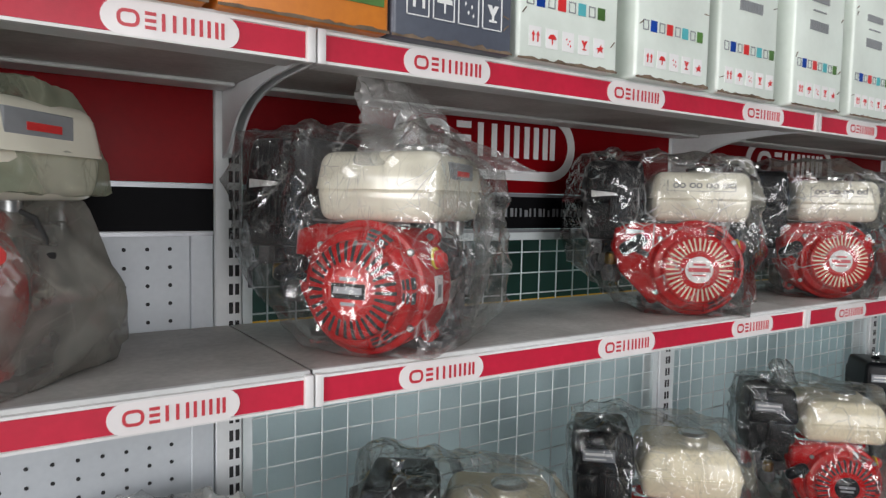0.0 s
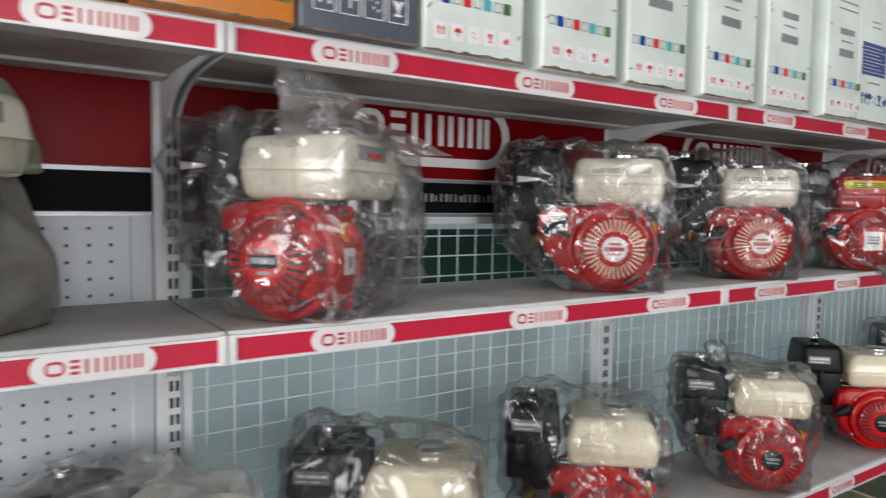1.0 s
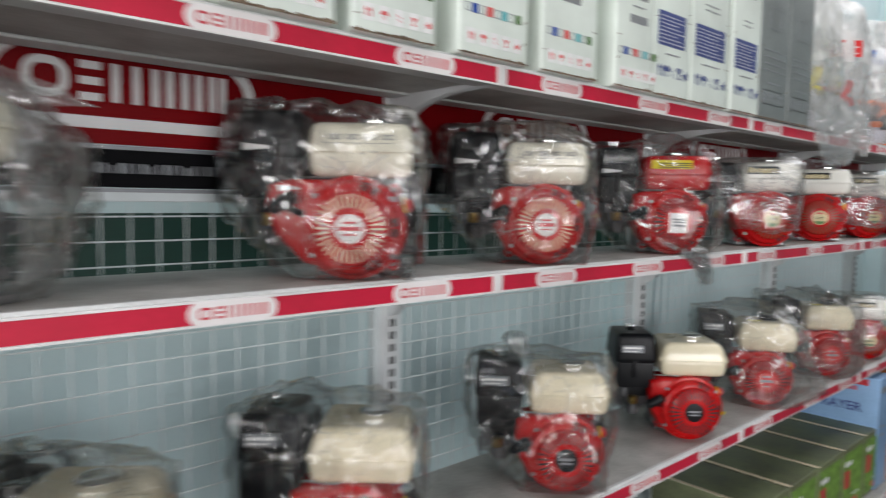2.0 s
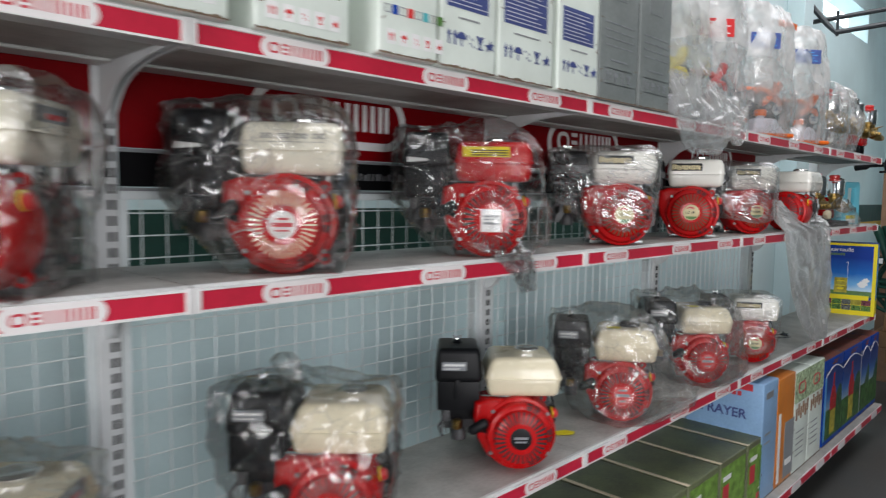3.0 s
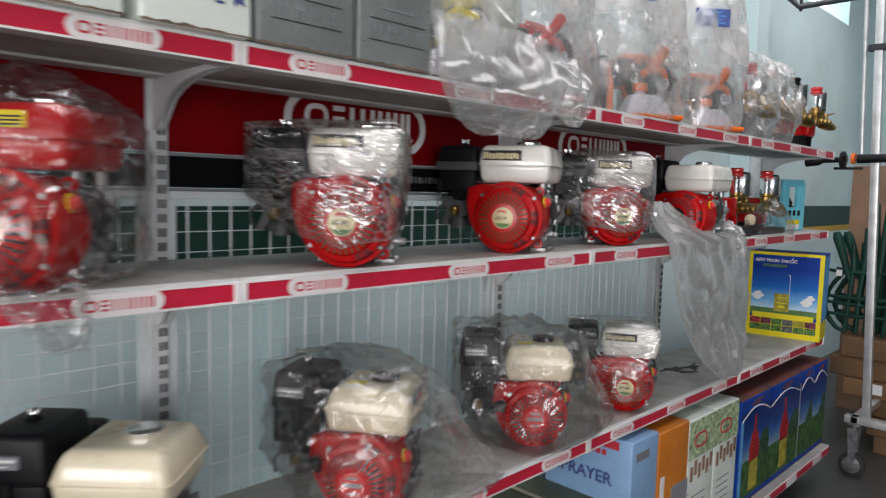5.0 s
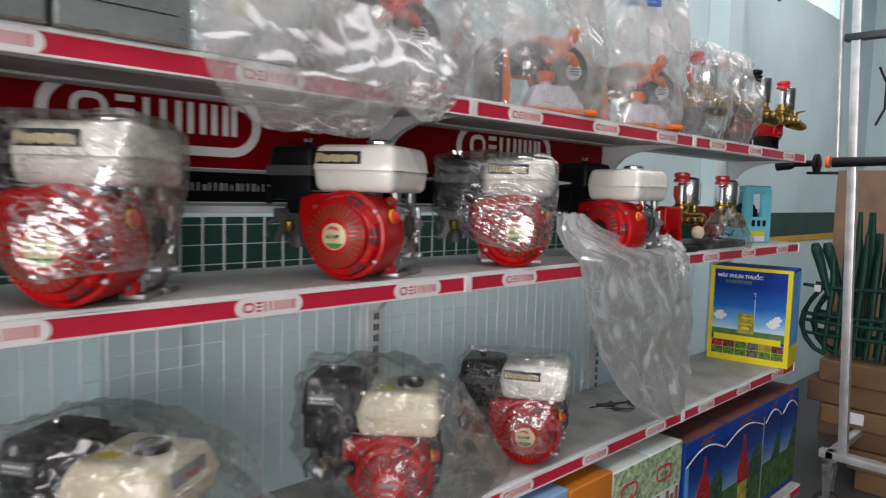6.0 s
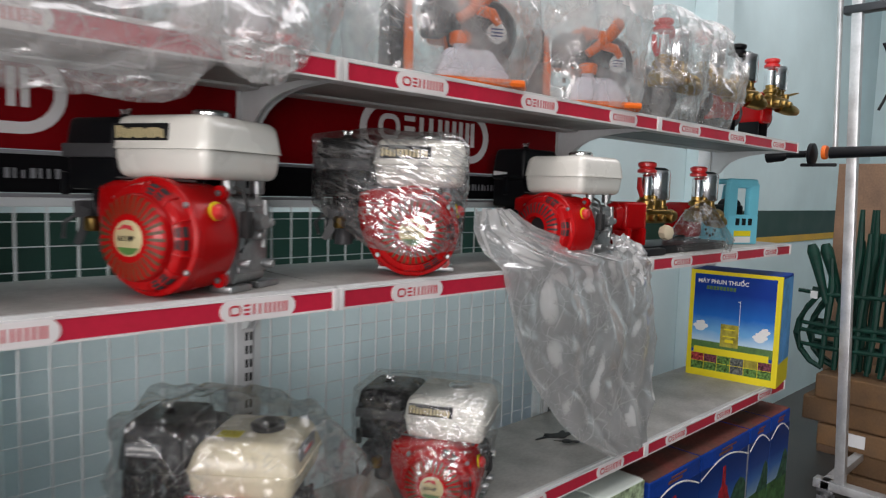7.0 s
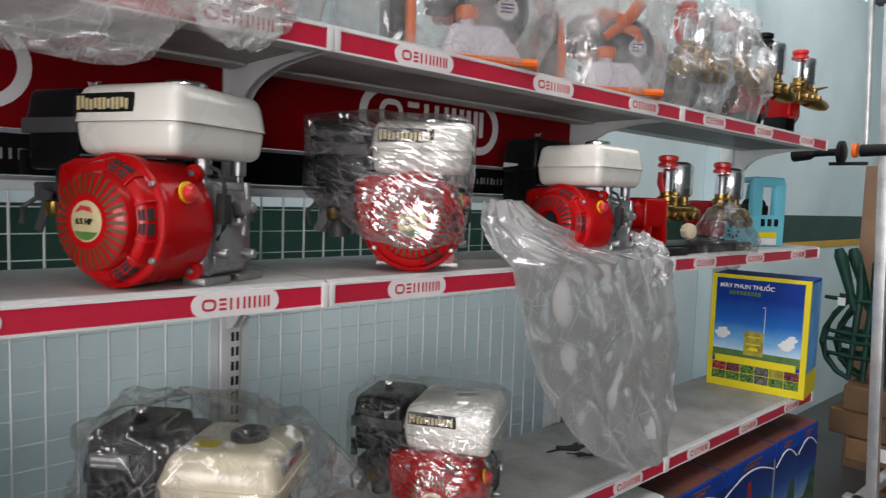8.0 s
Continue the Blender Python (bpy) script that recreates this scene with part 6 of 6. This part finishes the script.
for x, hx, sd in ((4.97, 0.16, 61), (5.265, 0.11, 62)):
    solid("plastic_bag", bag_mesh(hx, 0.11, [(0, 0.85, 0, 0), (0.1, 1.08, 0, 0), (0.22, 1.0, 0, 0), (0.33, 0.78, 0, 0), (0.365, 0.5, 0, 0), (0.385, 0.12, 0, 0)], sd, nv=56, power=2.5, fold=0.12, dent=0.3), M["bag_neck"], "clear plastic bag over a brass pump", "plastic bag", group="pump bags", smooth=40, m=pose(x, 0.08, TOP + 0.002))

# middle shelf, far bay: two pumps, black tray, blue case
pump(4.93, 0.09, MID + 0.03, -12, "brass and chrome pump with a red knob and lever", s=0.95, cap=True)
pump(5.3, 0.09, MID + 0.03, -12, "brass and chrome pump with a red knob", s=0.95, beside=False, lever=False)
solid("black_tray", join(box(4.68, 5.42, 0.03, 0.2, MID, MID + 0.03, 0.006), box(4.72, 4.9, 0.0, 0.03, MID, MID + 0.025, 0.006)), M["black"], "black plastic tray under the pumps", "tray")
solid("crumpled_bag", bag_mesh(0.16, 0.09, [(0, 1, 0, 0), (0.04, 1.05, 0, 0), (0.09, 0.8, 0, 0), (0.14, 0.5, 0, 0), (0.17, 0.1, 0, 0)], 71, nv=34, power=2.2, fold=0.08), M["bag"], "crumpled clear bag on the shelf", "plastic bag", smooth=75, m=pose(5.17, 0.02, MID + 0.002))
bc = thing("blue_carry_case", pose(5.63, 0.12, MID, 0, 0, -20) @ Matrix.Diagonal((1.18, 1, 1, 1)), "light blue plastic carry case with a loop handle", "case")
part("front_panel", join(box(0, 0.145, 0, 0.03, 0.0, 0.125, 0.008, 2), box(0, 0.042, 0, 0.03, 0.115, 0.26, 0.01, 2), box(0.098, 0.145, 0, 0.03, 0.115, 0.26, 0.01, 2), box(0.004, 0.141, 0, 0.032, 0.235, 0.275, 0.013, 3)), M["cyan_plastic"], bc, "light blue panel with an open window")
part("lower_body", taper(box(0.006, 0.14, 0.028, 0.17, 0, 0.11, 0.014, 3), 0, 0.11, 0.94, 0.94, 0.07, 0.1), M["cyan_plastic"], bc)
part("carry_handle", join(tube([(0.03, 0.02, 0.262), (0.03, 0.1, 0.262), (0.03, 0.15, 0.245), (0.04, 0.16, 0.1)], 0.012, 10), tube([(0.115, 0.02, 0.262), (0.115, 0.1, 0.262), (0.115, 0.15, 0.245), (0.105, 0.16, 0.1)], 0.012, 10)), M["cyan_plastic"], bc)
for k in range(3):
    part("vent", box(0.035 + 0.03 * k, 0.055 + 0.03 * k, -0.0015, 0.004, 0.08, 0.11, 0.002, 1), M["black"], bc, "dark vent hole")
part("grille", join(*[lathe([(0.006, 0), (0.006, 0.002)], 8, pose(0.0065, 0.1 + 0.025 * math.cos(a), 0.055 + 0.025 * math.sin(a), 0, -90)) for a in (math.pi * q / 4 for q in range(8))]), M["black"], bc, "ring of dark holes")["kind"] = "stuff"
part("case_label", box(0.03, 0.11, -0.0015, 0.003, 0.035, 0.058), M["yellow"], bc, "yellow label", 0)
part("rating_label", box(0.03, 0.11, -0.0015, 0.003, 0.008, 0.033), M["white"], bc, "white label", 0)
part("motor", join(box(0.03, 0.115, 0.045, 0.15, 0.105, 0.165, 0.014, 3), lathe([(0.03, 0), (0.034, 0.01), (0.03, 0.06)], 16, pose(0.072, 0.05, 0.16, -90))), M["black"], bc, "black motor housing")


# ---- sprayer box on the lower shelf ----
yb = thing("sprayer_box", pose(5.738, 0.315, LOW, 0, 0, -81), "blue and yellow sprayer box standing on the lower shelf", "box")
W, H, D = 0.375, 0.475, 0.22
part("body", box(0, W, 0, D, 0, H, 0.003, 1), M["blue"], yb, "blue printed cardboard body")
bars(yb, "yellow_border", [(0, 0.018, 0, H), (W - 0.02, W, 0, H), (0.018, W - 0.02, H - 0.016, H), (0.018, W - 0.02, 0, 0.03)], M["yellow"], "yellow printed border")
decal(yb, "sky_picture", (0.018, W - 0.02, 0.16, H - 0.016), M["sky_fade"], label="blue sky fading to pale blue")
decal(yb, "meadow", (0.018, W - 0.02, 0.12, 0.16), M["green"], label="green meadow")
decal(yb, "yellow_panel", (0.03, W - 0.035, 0.103, 0.132), M["yellow"], lift=0.0022)
decal(yb, "photo_backing", (0.018, W - 0.02, 0.028, 0.104), M["yellow"], lift=0.0008)
for k in range(6):
    for j in range(2):
        decal(yb, "crop_photo", (0.0205 + 0.056 * k, 0.0745 + 0.056 * k, 0.031 + 0.0365 * j, 0.0655 + 0.0365 * j), M[("photo_leaf", "photo_leaf", "photo_leaf", "photo_dark", "photo_leaf", "photo_leaf")[k] if j == 0 else ("photo_red", "photo_plum", "photo_leaf", "photo_dark", "olive", "photo_plum")[k]], label="small crop photo")
for a, b, r in ((0.052, 0.232, 1.0), (0.3, 0.212, 0.95), (0.318, 0.235, 0.7)):
    part("cloud", join(*[prism([(a + r * (u + q * math.cos(t)), b + r * (v + 0.7 * q * math.sin(t))) for t in (2 * math.pi * i / 14 for i in range(14))], -0.0021 - 0.0001 * n, -0.001) for n, (u, v, q) in enumerate(((0, 0, 0.018), (-0.018, -0.006, 0.013), (0.02, -0.005, 0.014), (0.008, 0.011, 0.012), (-0.008, 0.009, 0.01), (0.0, -0.014, 0.022)))]), M["white"], yb, "white cloud", 0)
decal(yb, "sprayer_picture", (0.14, 0.215, 0.145, 0.245), M["olive"], label="picture of an olive sprayer", lift=0.0025)
bars(yb, "sprayer_print", [(0.155, 0.2, 0.22, 0.225), (0.15, 0.205, 0.19, 0.194), (0.16, 0.195, 0.165, 0.178)], M["yellow"], "yellow printed marks").location.y = -0.0016
bars(yb, "hose_picture", [(0.214, 0.216, 0.2, 0.35), (0.205, 0.216, 0.348, 0.351)], M["white"], "thin white spray lance").location.y = -0.001
words(yb, "title", "MÁY PHUN THUỐC", 0.024, (0.032, -0.0016, 0.42), (90, 0, 0), M["white"], "white printed title")
bars(yb, "model_print", [(0.07 + 0.014 * k, 0.081 + 0.014 * k, 0.392, 0.408) for k in range(9)], M["green"], "green printed bars")
part("side_panel", box(W - 0.0004, W + 0.0008, 0.012, D, 0.1, H - 0.012), M["sky_blue"], yb, "pale blue printed side", 0)
part("side_border", join(box(W - 0.0004, W + 0.0012, 0, D, 0, 0.1), box(W - 0.0004, W + 0.0012, 0, 0.012, 0.1, H)), M["yellow"], yb, "yellow printed border", 0)


# ---- cartons on the base shelf ----
def tall_carton(x0, x1, h, material, label, depth=0.36, y=-0.05):
    return carton(x0, x1, y, depth, BASE, h, material, label)


for x0, x1 in ((2.52, 2.79), (2.805, 3.075), (3.09, 3.37), (3.385, 3.665), (3.68, 3.84)):
    c = carton(x0, x1, -0.045, 0.42, BASE, 0.305, M["green_dark"], "flat green printed carton with white edge tape", name="green_carton")
    part("top_tape", box(-0.004, 0.014, 0, 0.42, 0.3045, 0.306), M["slot_cream"], c, "pale taped edge", 0)
    bars(c, "front_panel", [(0.012, x1 - x0 - 0.012, 0.02, 0.28)], M["lime"], "bright green printed front")
    bars(c, "front_print", [(0.03, 0.09, 0.12, 0.2), (0.12, 0.2, 0.03, 0.055)], M["mark"], "red printed shapes").location.y = -0.001
    bars(c, "white_block", [(0.03, 0.11, 0.22, 0.24), (0.14, 0.22, 0.07, 0.075)], M["white"], "white printed bars").location.y = -0.001
sp = tall_carton(3.835, 4.022, 0.545, M["carton_blue"], "pale blue sprayer carton with dark lettering")
words(sp, "lettering", "SPRAYER", 0.061, (-0.0018, 0.315, 0.372), (90, 0, -90), M["navy"], "dark blue printed word")
bars(sp, "red_print", [(0.1 + 0.024 * k, 0.118 + 0.024 * k, 0.475, 0.495) for k in range(8)] + [(0.05, 0.16, 0.505, 0.535)], M["mark"], "red printed bars", face="side")
bars(sp, "meadow", [(0.0, 0.36, 0.02, 0.27)], M["green"], "green printed meadow", face="side")
bars(sp, "front_text", [(0.03, 0.12, 0.47, 0.5), (0.03, 0.1, 0.3, 0.31), (0.03, 0.1, 0.26, 0.268)], M["label_silver"], "grey printed marks")
oc = tall_carton(4.03, 4.272, 0.53, M["carton_orange"], "orange and grey printed carton")
bars(oc, "grey_panel", [(0.11, 0.246, 0.02, 0.3)], M["grey_print"], "dark printed panel")
bars(oc, "white_text", [(0.02, 0.05, 0.02, 0.36), (0.13, 0.22, 0.08, 0.11)], M["white"], "white printed marks").location.y = -0.001
for x0, x1 in ((4.278, 4.512), (4.518, 4.752)):
    c = tall_carton(x0, x1, 0.52, M["carton_white"], "white carton with green and brown bottle pictures")
    decal(c, "top_print", (0.0, x1 - x0, 0.36, 0.515), M["leaf"], label="green leaf printed band")
    part("oval_mark", ring_band(0.1, 0.43, 0.11, 0.06, 0.008, -0.003, -0.001), M["mark"], c, "red oval outline", 0)
    bars(c, "bottle_print", [(0.02 + 0.035 * k, 0.042 + 0.035 * k, 0.27 + 0.02 * (k % 2), 0.33 + 0.02 * (k % 2)) for k in range(6)], M["board"], "row of brown bottle pictures").location.y = -0.001
    bars(c, "text_print", [(0.04, 0.16, 0.2 - 0.03 * k, 0.205 - 0.03 * k) for k in range(5)], M["grey_print"], "grey printed lines")
for k, (x0, x1) in enumerate(((4.79, 5.145), (5.15, 5.572), (5.58, 5.792), (5.798, 6.012))):
    c = tall_carton(x0, x1, 0.49, M["blue"], "blue printed carton with a red bottle picture" if k < 2 else "blue printed carton with a sky and hills picture")
    w = x1 - x0
    part("red_top", box(0.004, w - 0.004, 0.004, 0.356, 0.489, 0.4915), M["dull_red"], c, "dusty red-brown printed top", 0)
    decal(c, "sky_picture", (0.0, w, 0.2, 0.43), M["carton_sky"], label="blue sky fading to pale blue")
    decal(c, "meadow", (0.0, w, 0.03, 0.2), M["meadow"], label="dull green meadow")
    part("hill_picture", prism([(w * 0.42, 0.19), (w * 0.985, 0.19), (w * 0.985, 0.27), (w * 0.93, 0.3), (w * 0.84, 0.315), (w * 0.74, 0.295), (w * 0.64, 0.25), (w * 0.54, 0.225)], -0.0016, -0.0006), M["hill"], c, "dark green printed hill", 0)
    bars(c, "orange_print", [(w * 0.35, w * 0.62, 0.452, 0.462), (w * 0.4, w * 0.7, 0.468, 0.474)], M["dull_red"], "dull red printed bars").location.y = -0.001
    part("white_arc", tube([(0.006 + (w - 0.012) * i / 12, -0.0005, 0.395 + 0.045 * math.sin(math.pi * i / 12)) for i in range(13)], 0.0032, 6), M["plate"], c, "white printed arc")
    if k < 2:
        b = 0.17 if k == 0 else 0.2
        part("bottle_picture", join(prism([(b - 0.055, 0.19), (b + 0.055, 0.19), (b + 0.058, 0.26), (b + 0.04, 0.29), (b + 0.036, 0.31), (b + 0.014, 0.325), (b + 0.01, 0.4), (b - 0.01, 0.4), (b - 0.014, 0.325), (b - 0.036, 0.31), (b - 0.04, 0.29), (b - 0.058, 0.26)], -0.003, -0.001)), M["photo_bottle"], c, "red bottle picture", 0)
        bars(c, "bottle_shine", [(b - 0.045, b + 0.04, 0.21 + 0.02 * i, 0.2135 + 0.02 * i) for i in range(4)], M["photo_red"], "pale printed lines").location.y = -0.0025
        decal(c, "yellow_picture", (b - 0.045, b + 0.05, 0.05, 0.185), M["olive"], label="dull yellow picture", lift=0.0025)
    if k == 1:
        bars(c, "pale_edge", [(w - 0.012, w, 0.03, 0.43)], M["label_silver"], "pale printed edge").location.y = -0.001
    if k == 0:
        bars(c, "pale_edge", [(0.0, 0.03, 0.03, 0.4)], M["sky_blue"], "pale printed edge").location.y = -0.0006

# low dark things at the near end of the base shelf
solid("dark_case", box(2.1, 2.42, 0.0, 0.3, BASE, BASE + 0.2, 0.03, 3), M["black"], "black moulded plastic case", "case")
solid("plastic_bag", bag_mesh(0.16, 0.14, ROUND, 81), M["bag_milky"], "crumpled clear bag on the base shelf", "plastic bag", smooth=75, m=pose(1.86, 0.12, BASE + 0.002))

tag_pts = [(0.0, 0.0), (0.05, -0.012), (0.075, 0.01), (0.06, 0.03), (0.012, 0.028)]
solid("yellow_tag", place(prism([(u, w) for u, w in tag_pts], -0.0012, 0.0012), pose(2.46, 0.14, LOW + 0.004, 90, 0, -35)), M["yellow"], "small yellow paper tag lying on the shelf", "tag", smooth=0)
for k, (sx, sy, turn, size) in enumerate(((4.63, 0.2, -18, 1.0), (4.72, 0.15, 24, 0.7), (4.6, 0.13, -40, 0.55))):
    edge = [(size * (0.075 + 0.03 * math.sin(3.1 * a + k) + 0.016 * math.sin(7.3 * a)) * math.cos(a), size * (0.022 + 0.012 * math.sin(5.0 * a + 2 * k)) * math.sin(a)) for a in (2 * math.pi * q / 26 for q in range(26))]
    solid("black_scrap", place(prism(edge, -0.001, 0.001), pose(sx, sy, LOW + 0.003 + 0.0025 * k, 90, 0, turn)), M["black"], "torn scrap of thin black plastic lying on the shelf", "plastic scrap", group="black scraps", smooth=0)

# ---- trolley rack, handle, cardboard and green guards beyond the shelves ----
rk = thing("trolley_rack", pose(6.2, -0.205, 0), "galvanised steel trolley rack on castors", "rack")
part("post", place(box(-0.02, 0.02, -0.021, 0.021, 0.36, 3.3, 0.004, 2), Matrix(((1, 0, 0, 0), (0, 1, 0.04, -0.03), (0, 0, 1, 0), (0, 0, 0, 1)))), M["galv"], rk, "square galvanised post")
part("thin_pole", tube([(0.0, 0.115, 1.85), (0.0, 0.17, 3.3)], 0.012, 10), M["galv"], rk, "thin galvanised pole")
part("base_rail", join(box(-0.03, 0.03, -0.8, 0.09, 0.32, 0.36, 0.004), box(-0.03, 0.9, -0.8, -0.74, 0.32, 0.36, 0.004), box(-0.03, 0.9, 0.02, 0.06, 0.32, 0.36, 0.004)), M["galv"], rk, "galvanised base rails")
for u, v in ((0, 0.04), (0, -0.77), (0.87, -0.77), (0.87, 0.04)):
    cs = part("castor_fork", join(box(u - 0.028, u + 0.028, v - 0.035, v + 0.035, 0.305, 0.32, 0.004), lathe([(0.024, 0), (0.024, 0.02)], 16, pose(u, v, 0.285)), *[place(prism([(-0.03, 0.0), (0.03, 0.0), (0.012, -0.225), (-0.012, -0.225)], -0.002, 0.002), pose(u + e, v, 0.287, 0, 0, 90)) for e in (-0.026, 0.026)]), M["cast"], rk, "dull steel castor fork")
    wh = part("wheel", lathe([(0.02, -0.016), (0.06, -0.018), (0.07, -0.012), (0.07, 0.012), (0.06, 0.018), (0.02, 0.016)], 28, pose(u, v, 0.07, 0, 90)), M["rubber"], cs, "grey rubber wheel")
    part("wheel_rim", lathe([(0.008, -0.021), (0.045, -0.0205), (0.048, -0.018), (0.048, 0.018), (0.045, 0.0205), (0.008, 0.021)], 24, pose(u, v, 0.07, 0, 90)), M["cast"], cs, "dull grey wheel rim")
for u in (0.44, 0.87):
    part("post", box(u - 0.022, u + 0.022, -0.79, -0.75, 0.36, 2.6, 0.004, 2), M["galv"], rk)
part("clamp", box(-0.028, 0.028, -0.1, 0.12, 2.44, 2.475, 0.006), M["frame_dark"], rk, "dark clamp")
part("hose", tube([(0.0, -0.04, 2.3), (0.0, -0.075, 2.22), (0.0, -0.075, 2.1), (0.0, -0.04, 2.02)], 0.006, 8), M["black"], rk, "thin black hose")

th = thing("trimmer_handle", pose(6.17, -0.02, 1.835), "black trimmer handle with an orange grip resting on the rack", "tool handle")
part("grip", join(tube([(0, 0.21, -0.01), (0, 0.14, 0.0), (0, 0.12, 0.0)], [0.028, 0.03, 0.018], 12), tube([(0, 0.12, 0.0), (0, 0.03, 0.002)], 0.016, 12)), M["black"], th, "black rubber grip")
part("guard", lathe([(0.03, 0), (0.05, 0.008), (0.05, 0.024), (0.03, 0.032)], 24, pose(0, 0.03, 0, 90)), M["black"], th)
part("orange_collar", lathe([(0.03, 0), (0.032, 0.006), (0.03, 0.018)], 20, pose(0, -0.03, 0.008, 90)), M["orange"], th, "orange collar")
part("trigger", box(-0.008, 0.008, -0.09, 0.06, -0.055, -0.04, 0.005), M["black"], th)
part("shaft", tube([(0, -0.06, 0.006), (0, -0.3, 0.01), (0, -0.9, 0.02)], [0.026, 0.022, 0.014], 12), M["black"], th, "black shaft")


def guard(x, y, z, name, lean):
    """A moulded lattice guard: a bowed edge, a flared horn, ribs and cross bars."""
    ob = thing(name, pose(x, y, z, 0, 0, lean), "dark green moulded plastic guard standing on the cardboard", "plastic guard", "green plastic guards")
    part("bow", tube([(0, 0.1, 0.4), (0, 0.15, 0.33), (0, 0.185, 0.25), (0, 0.195, 0.18), (0, 0.17, 0.1), (0, 0.12, 0.04), (0, 0.06, 0.012)], [0.013, 0.015, 0.017, 0.019, 0.017, 0.015, 0.012], 8), M["net"], ob)
    part("horn", tube([(0, 0.06, 0.36), (0, 0.09, 0.46), (0.01, 0.12, 0.55), (0.02, 0.15, 0.63), (0.02, 0.16, 0.665)], [0.016, 0.022, 0.028, 0.032, 0.02], 10), M["net"], ob)
    for zz, y1 in ((0.415, 0.2), (0.245, 0.185), (0.205, 0.19), (0.13, 0.17)):
        part("cross_bar", tube([(0, y1, zz), (0.004, 0.05, zz - 0.008), (0, -0.28, zz + 0.004)], [0.01, 0.013, 0.012], 8), M["net"], ob)
    for k, (yy, top) in enumerate(((0.055, 0.6), (-0.01, 0.7), (-0.06, 0.86), (-0.1, 0.74), (-0.16, 0.62), (-0.22, 0.68), (-0.27, 0.56))):
        part("rib", tube([(0.006, yy + 0.012, 0.012), (0.008, yy + 0.01 * math.sin(k), top * 0.4), (0.012, yy - 0.012, top * 0.75), (0.02, yy - 0.004 * k, top)], [0.012, 0.016, 0.02, 0.011], 8), M["net"], ob)
    return ob


for k, (gx, gy, lean) in enumerate(((6.76, 0.0, 0.0), (6.83, -0.05, 6.0), (6.9, -0.02, -5.0))):
    guard(gx, gy, 0.728 - 0.0005 * k, "green_guard", lean)
for k, (y0, y1, z0, z1) in enumerate(((-0.66, -0.16, 0.0, 0.118), (-0.64, -0.12, 0.121, 0.237), (-0.62, -0.07, 0.24, 0.35), (-0.62, 0.035, 0.353, 0.463), (-0.7, 0.12, 0.466, 0.596), (-0.6, 0.06, 0.599, 0.727))):
    solid("cardboard_box", box(6.7 - 0.02 * (k % 2), 7.15, y0, y1, z0, z1, 0.012, 3), M["cardboard"], "worn flat brown cardboard box in a stack", "box", group="stacked cardboard", m=pose(0, 0, 0, 0, 0, 0.0))
solid("paper_note", box(6.6765, 6.6795, -0.19, -0.085, 0.385, 0.45), M["white"], "white paper label on cardboard", "label", smooth=0)
solid("paper_tag", box(6.725, 6.727, 0.095, 0.13, 1.11, 1.15), M["white"], "small white paper tag tied to a green guard", "tag", smooth=0)
solid("brown_board", box(7.6, 7.65, -0.9, 0.3, 0.0, 1.86, 0.004, 1), M["board"], "tall brown board standing by the wall", "board")
fr = thing("ceiling_frame", pose(7.2, 0.1, 2.95), "dark steel tube frame hung under the ceiling", "frame")
part("side_rail", tube([(0, 0.77, 0.36), (0, 0.6, 0.13), (0.02, 0.54, 0.06), (0.3, 0.0, 0.14), (0.6, -0.6, 0.23)], 0.022, 8), M["frame_dark"], fr)
part("cross_rail", tube([(0, 0.74, 0.17), (0.3, 0.1, 0.26), (0.6, -0.5, 0.34)], 0.02, 8), M["frame_dark"], fr)
part("hook", tube([(0.03, 0.53, 0.24), (0.03, 0.53, 0.03)], 0.012, 6), M["frame_dark"], fr)
part("hanger", tube([(0, 0.77, 0.36), (0, 0.77, 1.25)], 0.012, 6), M["frame_dark"], fr)
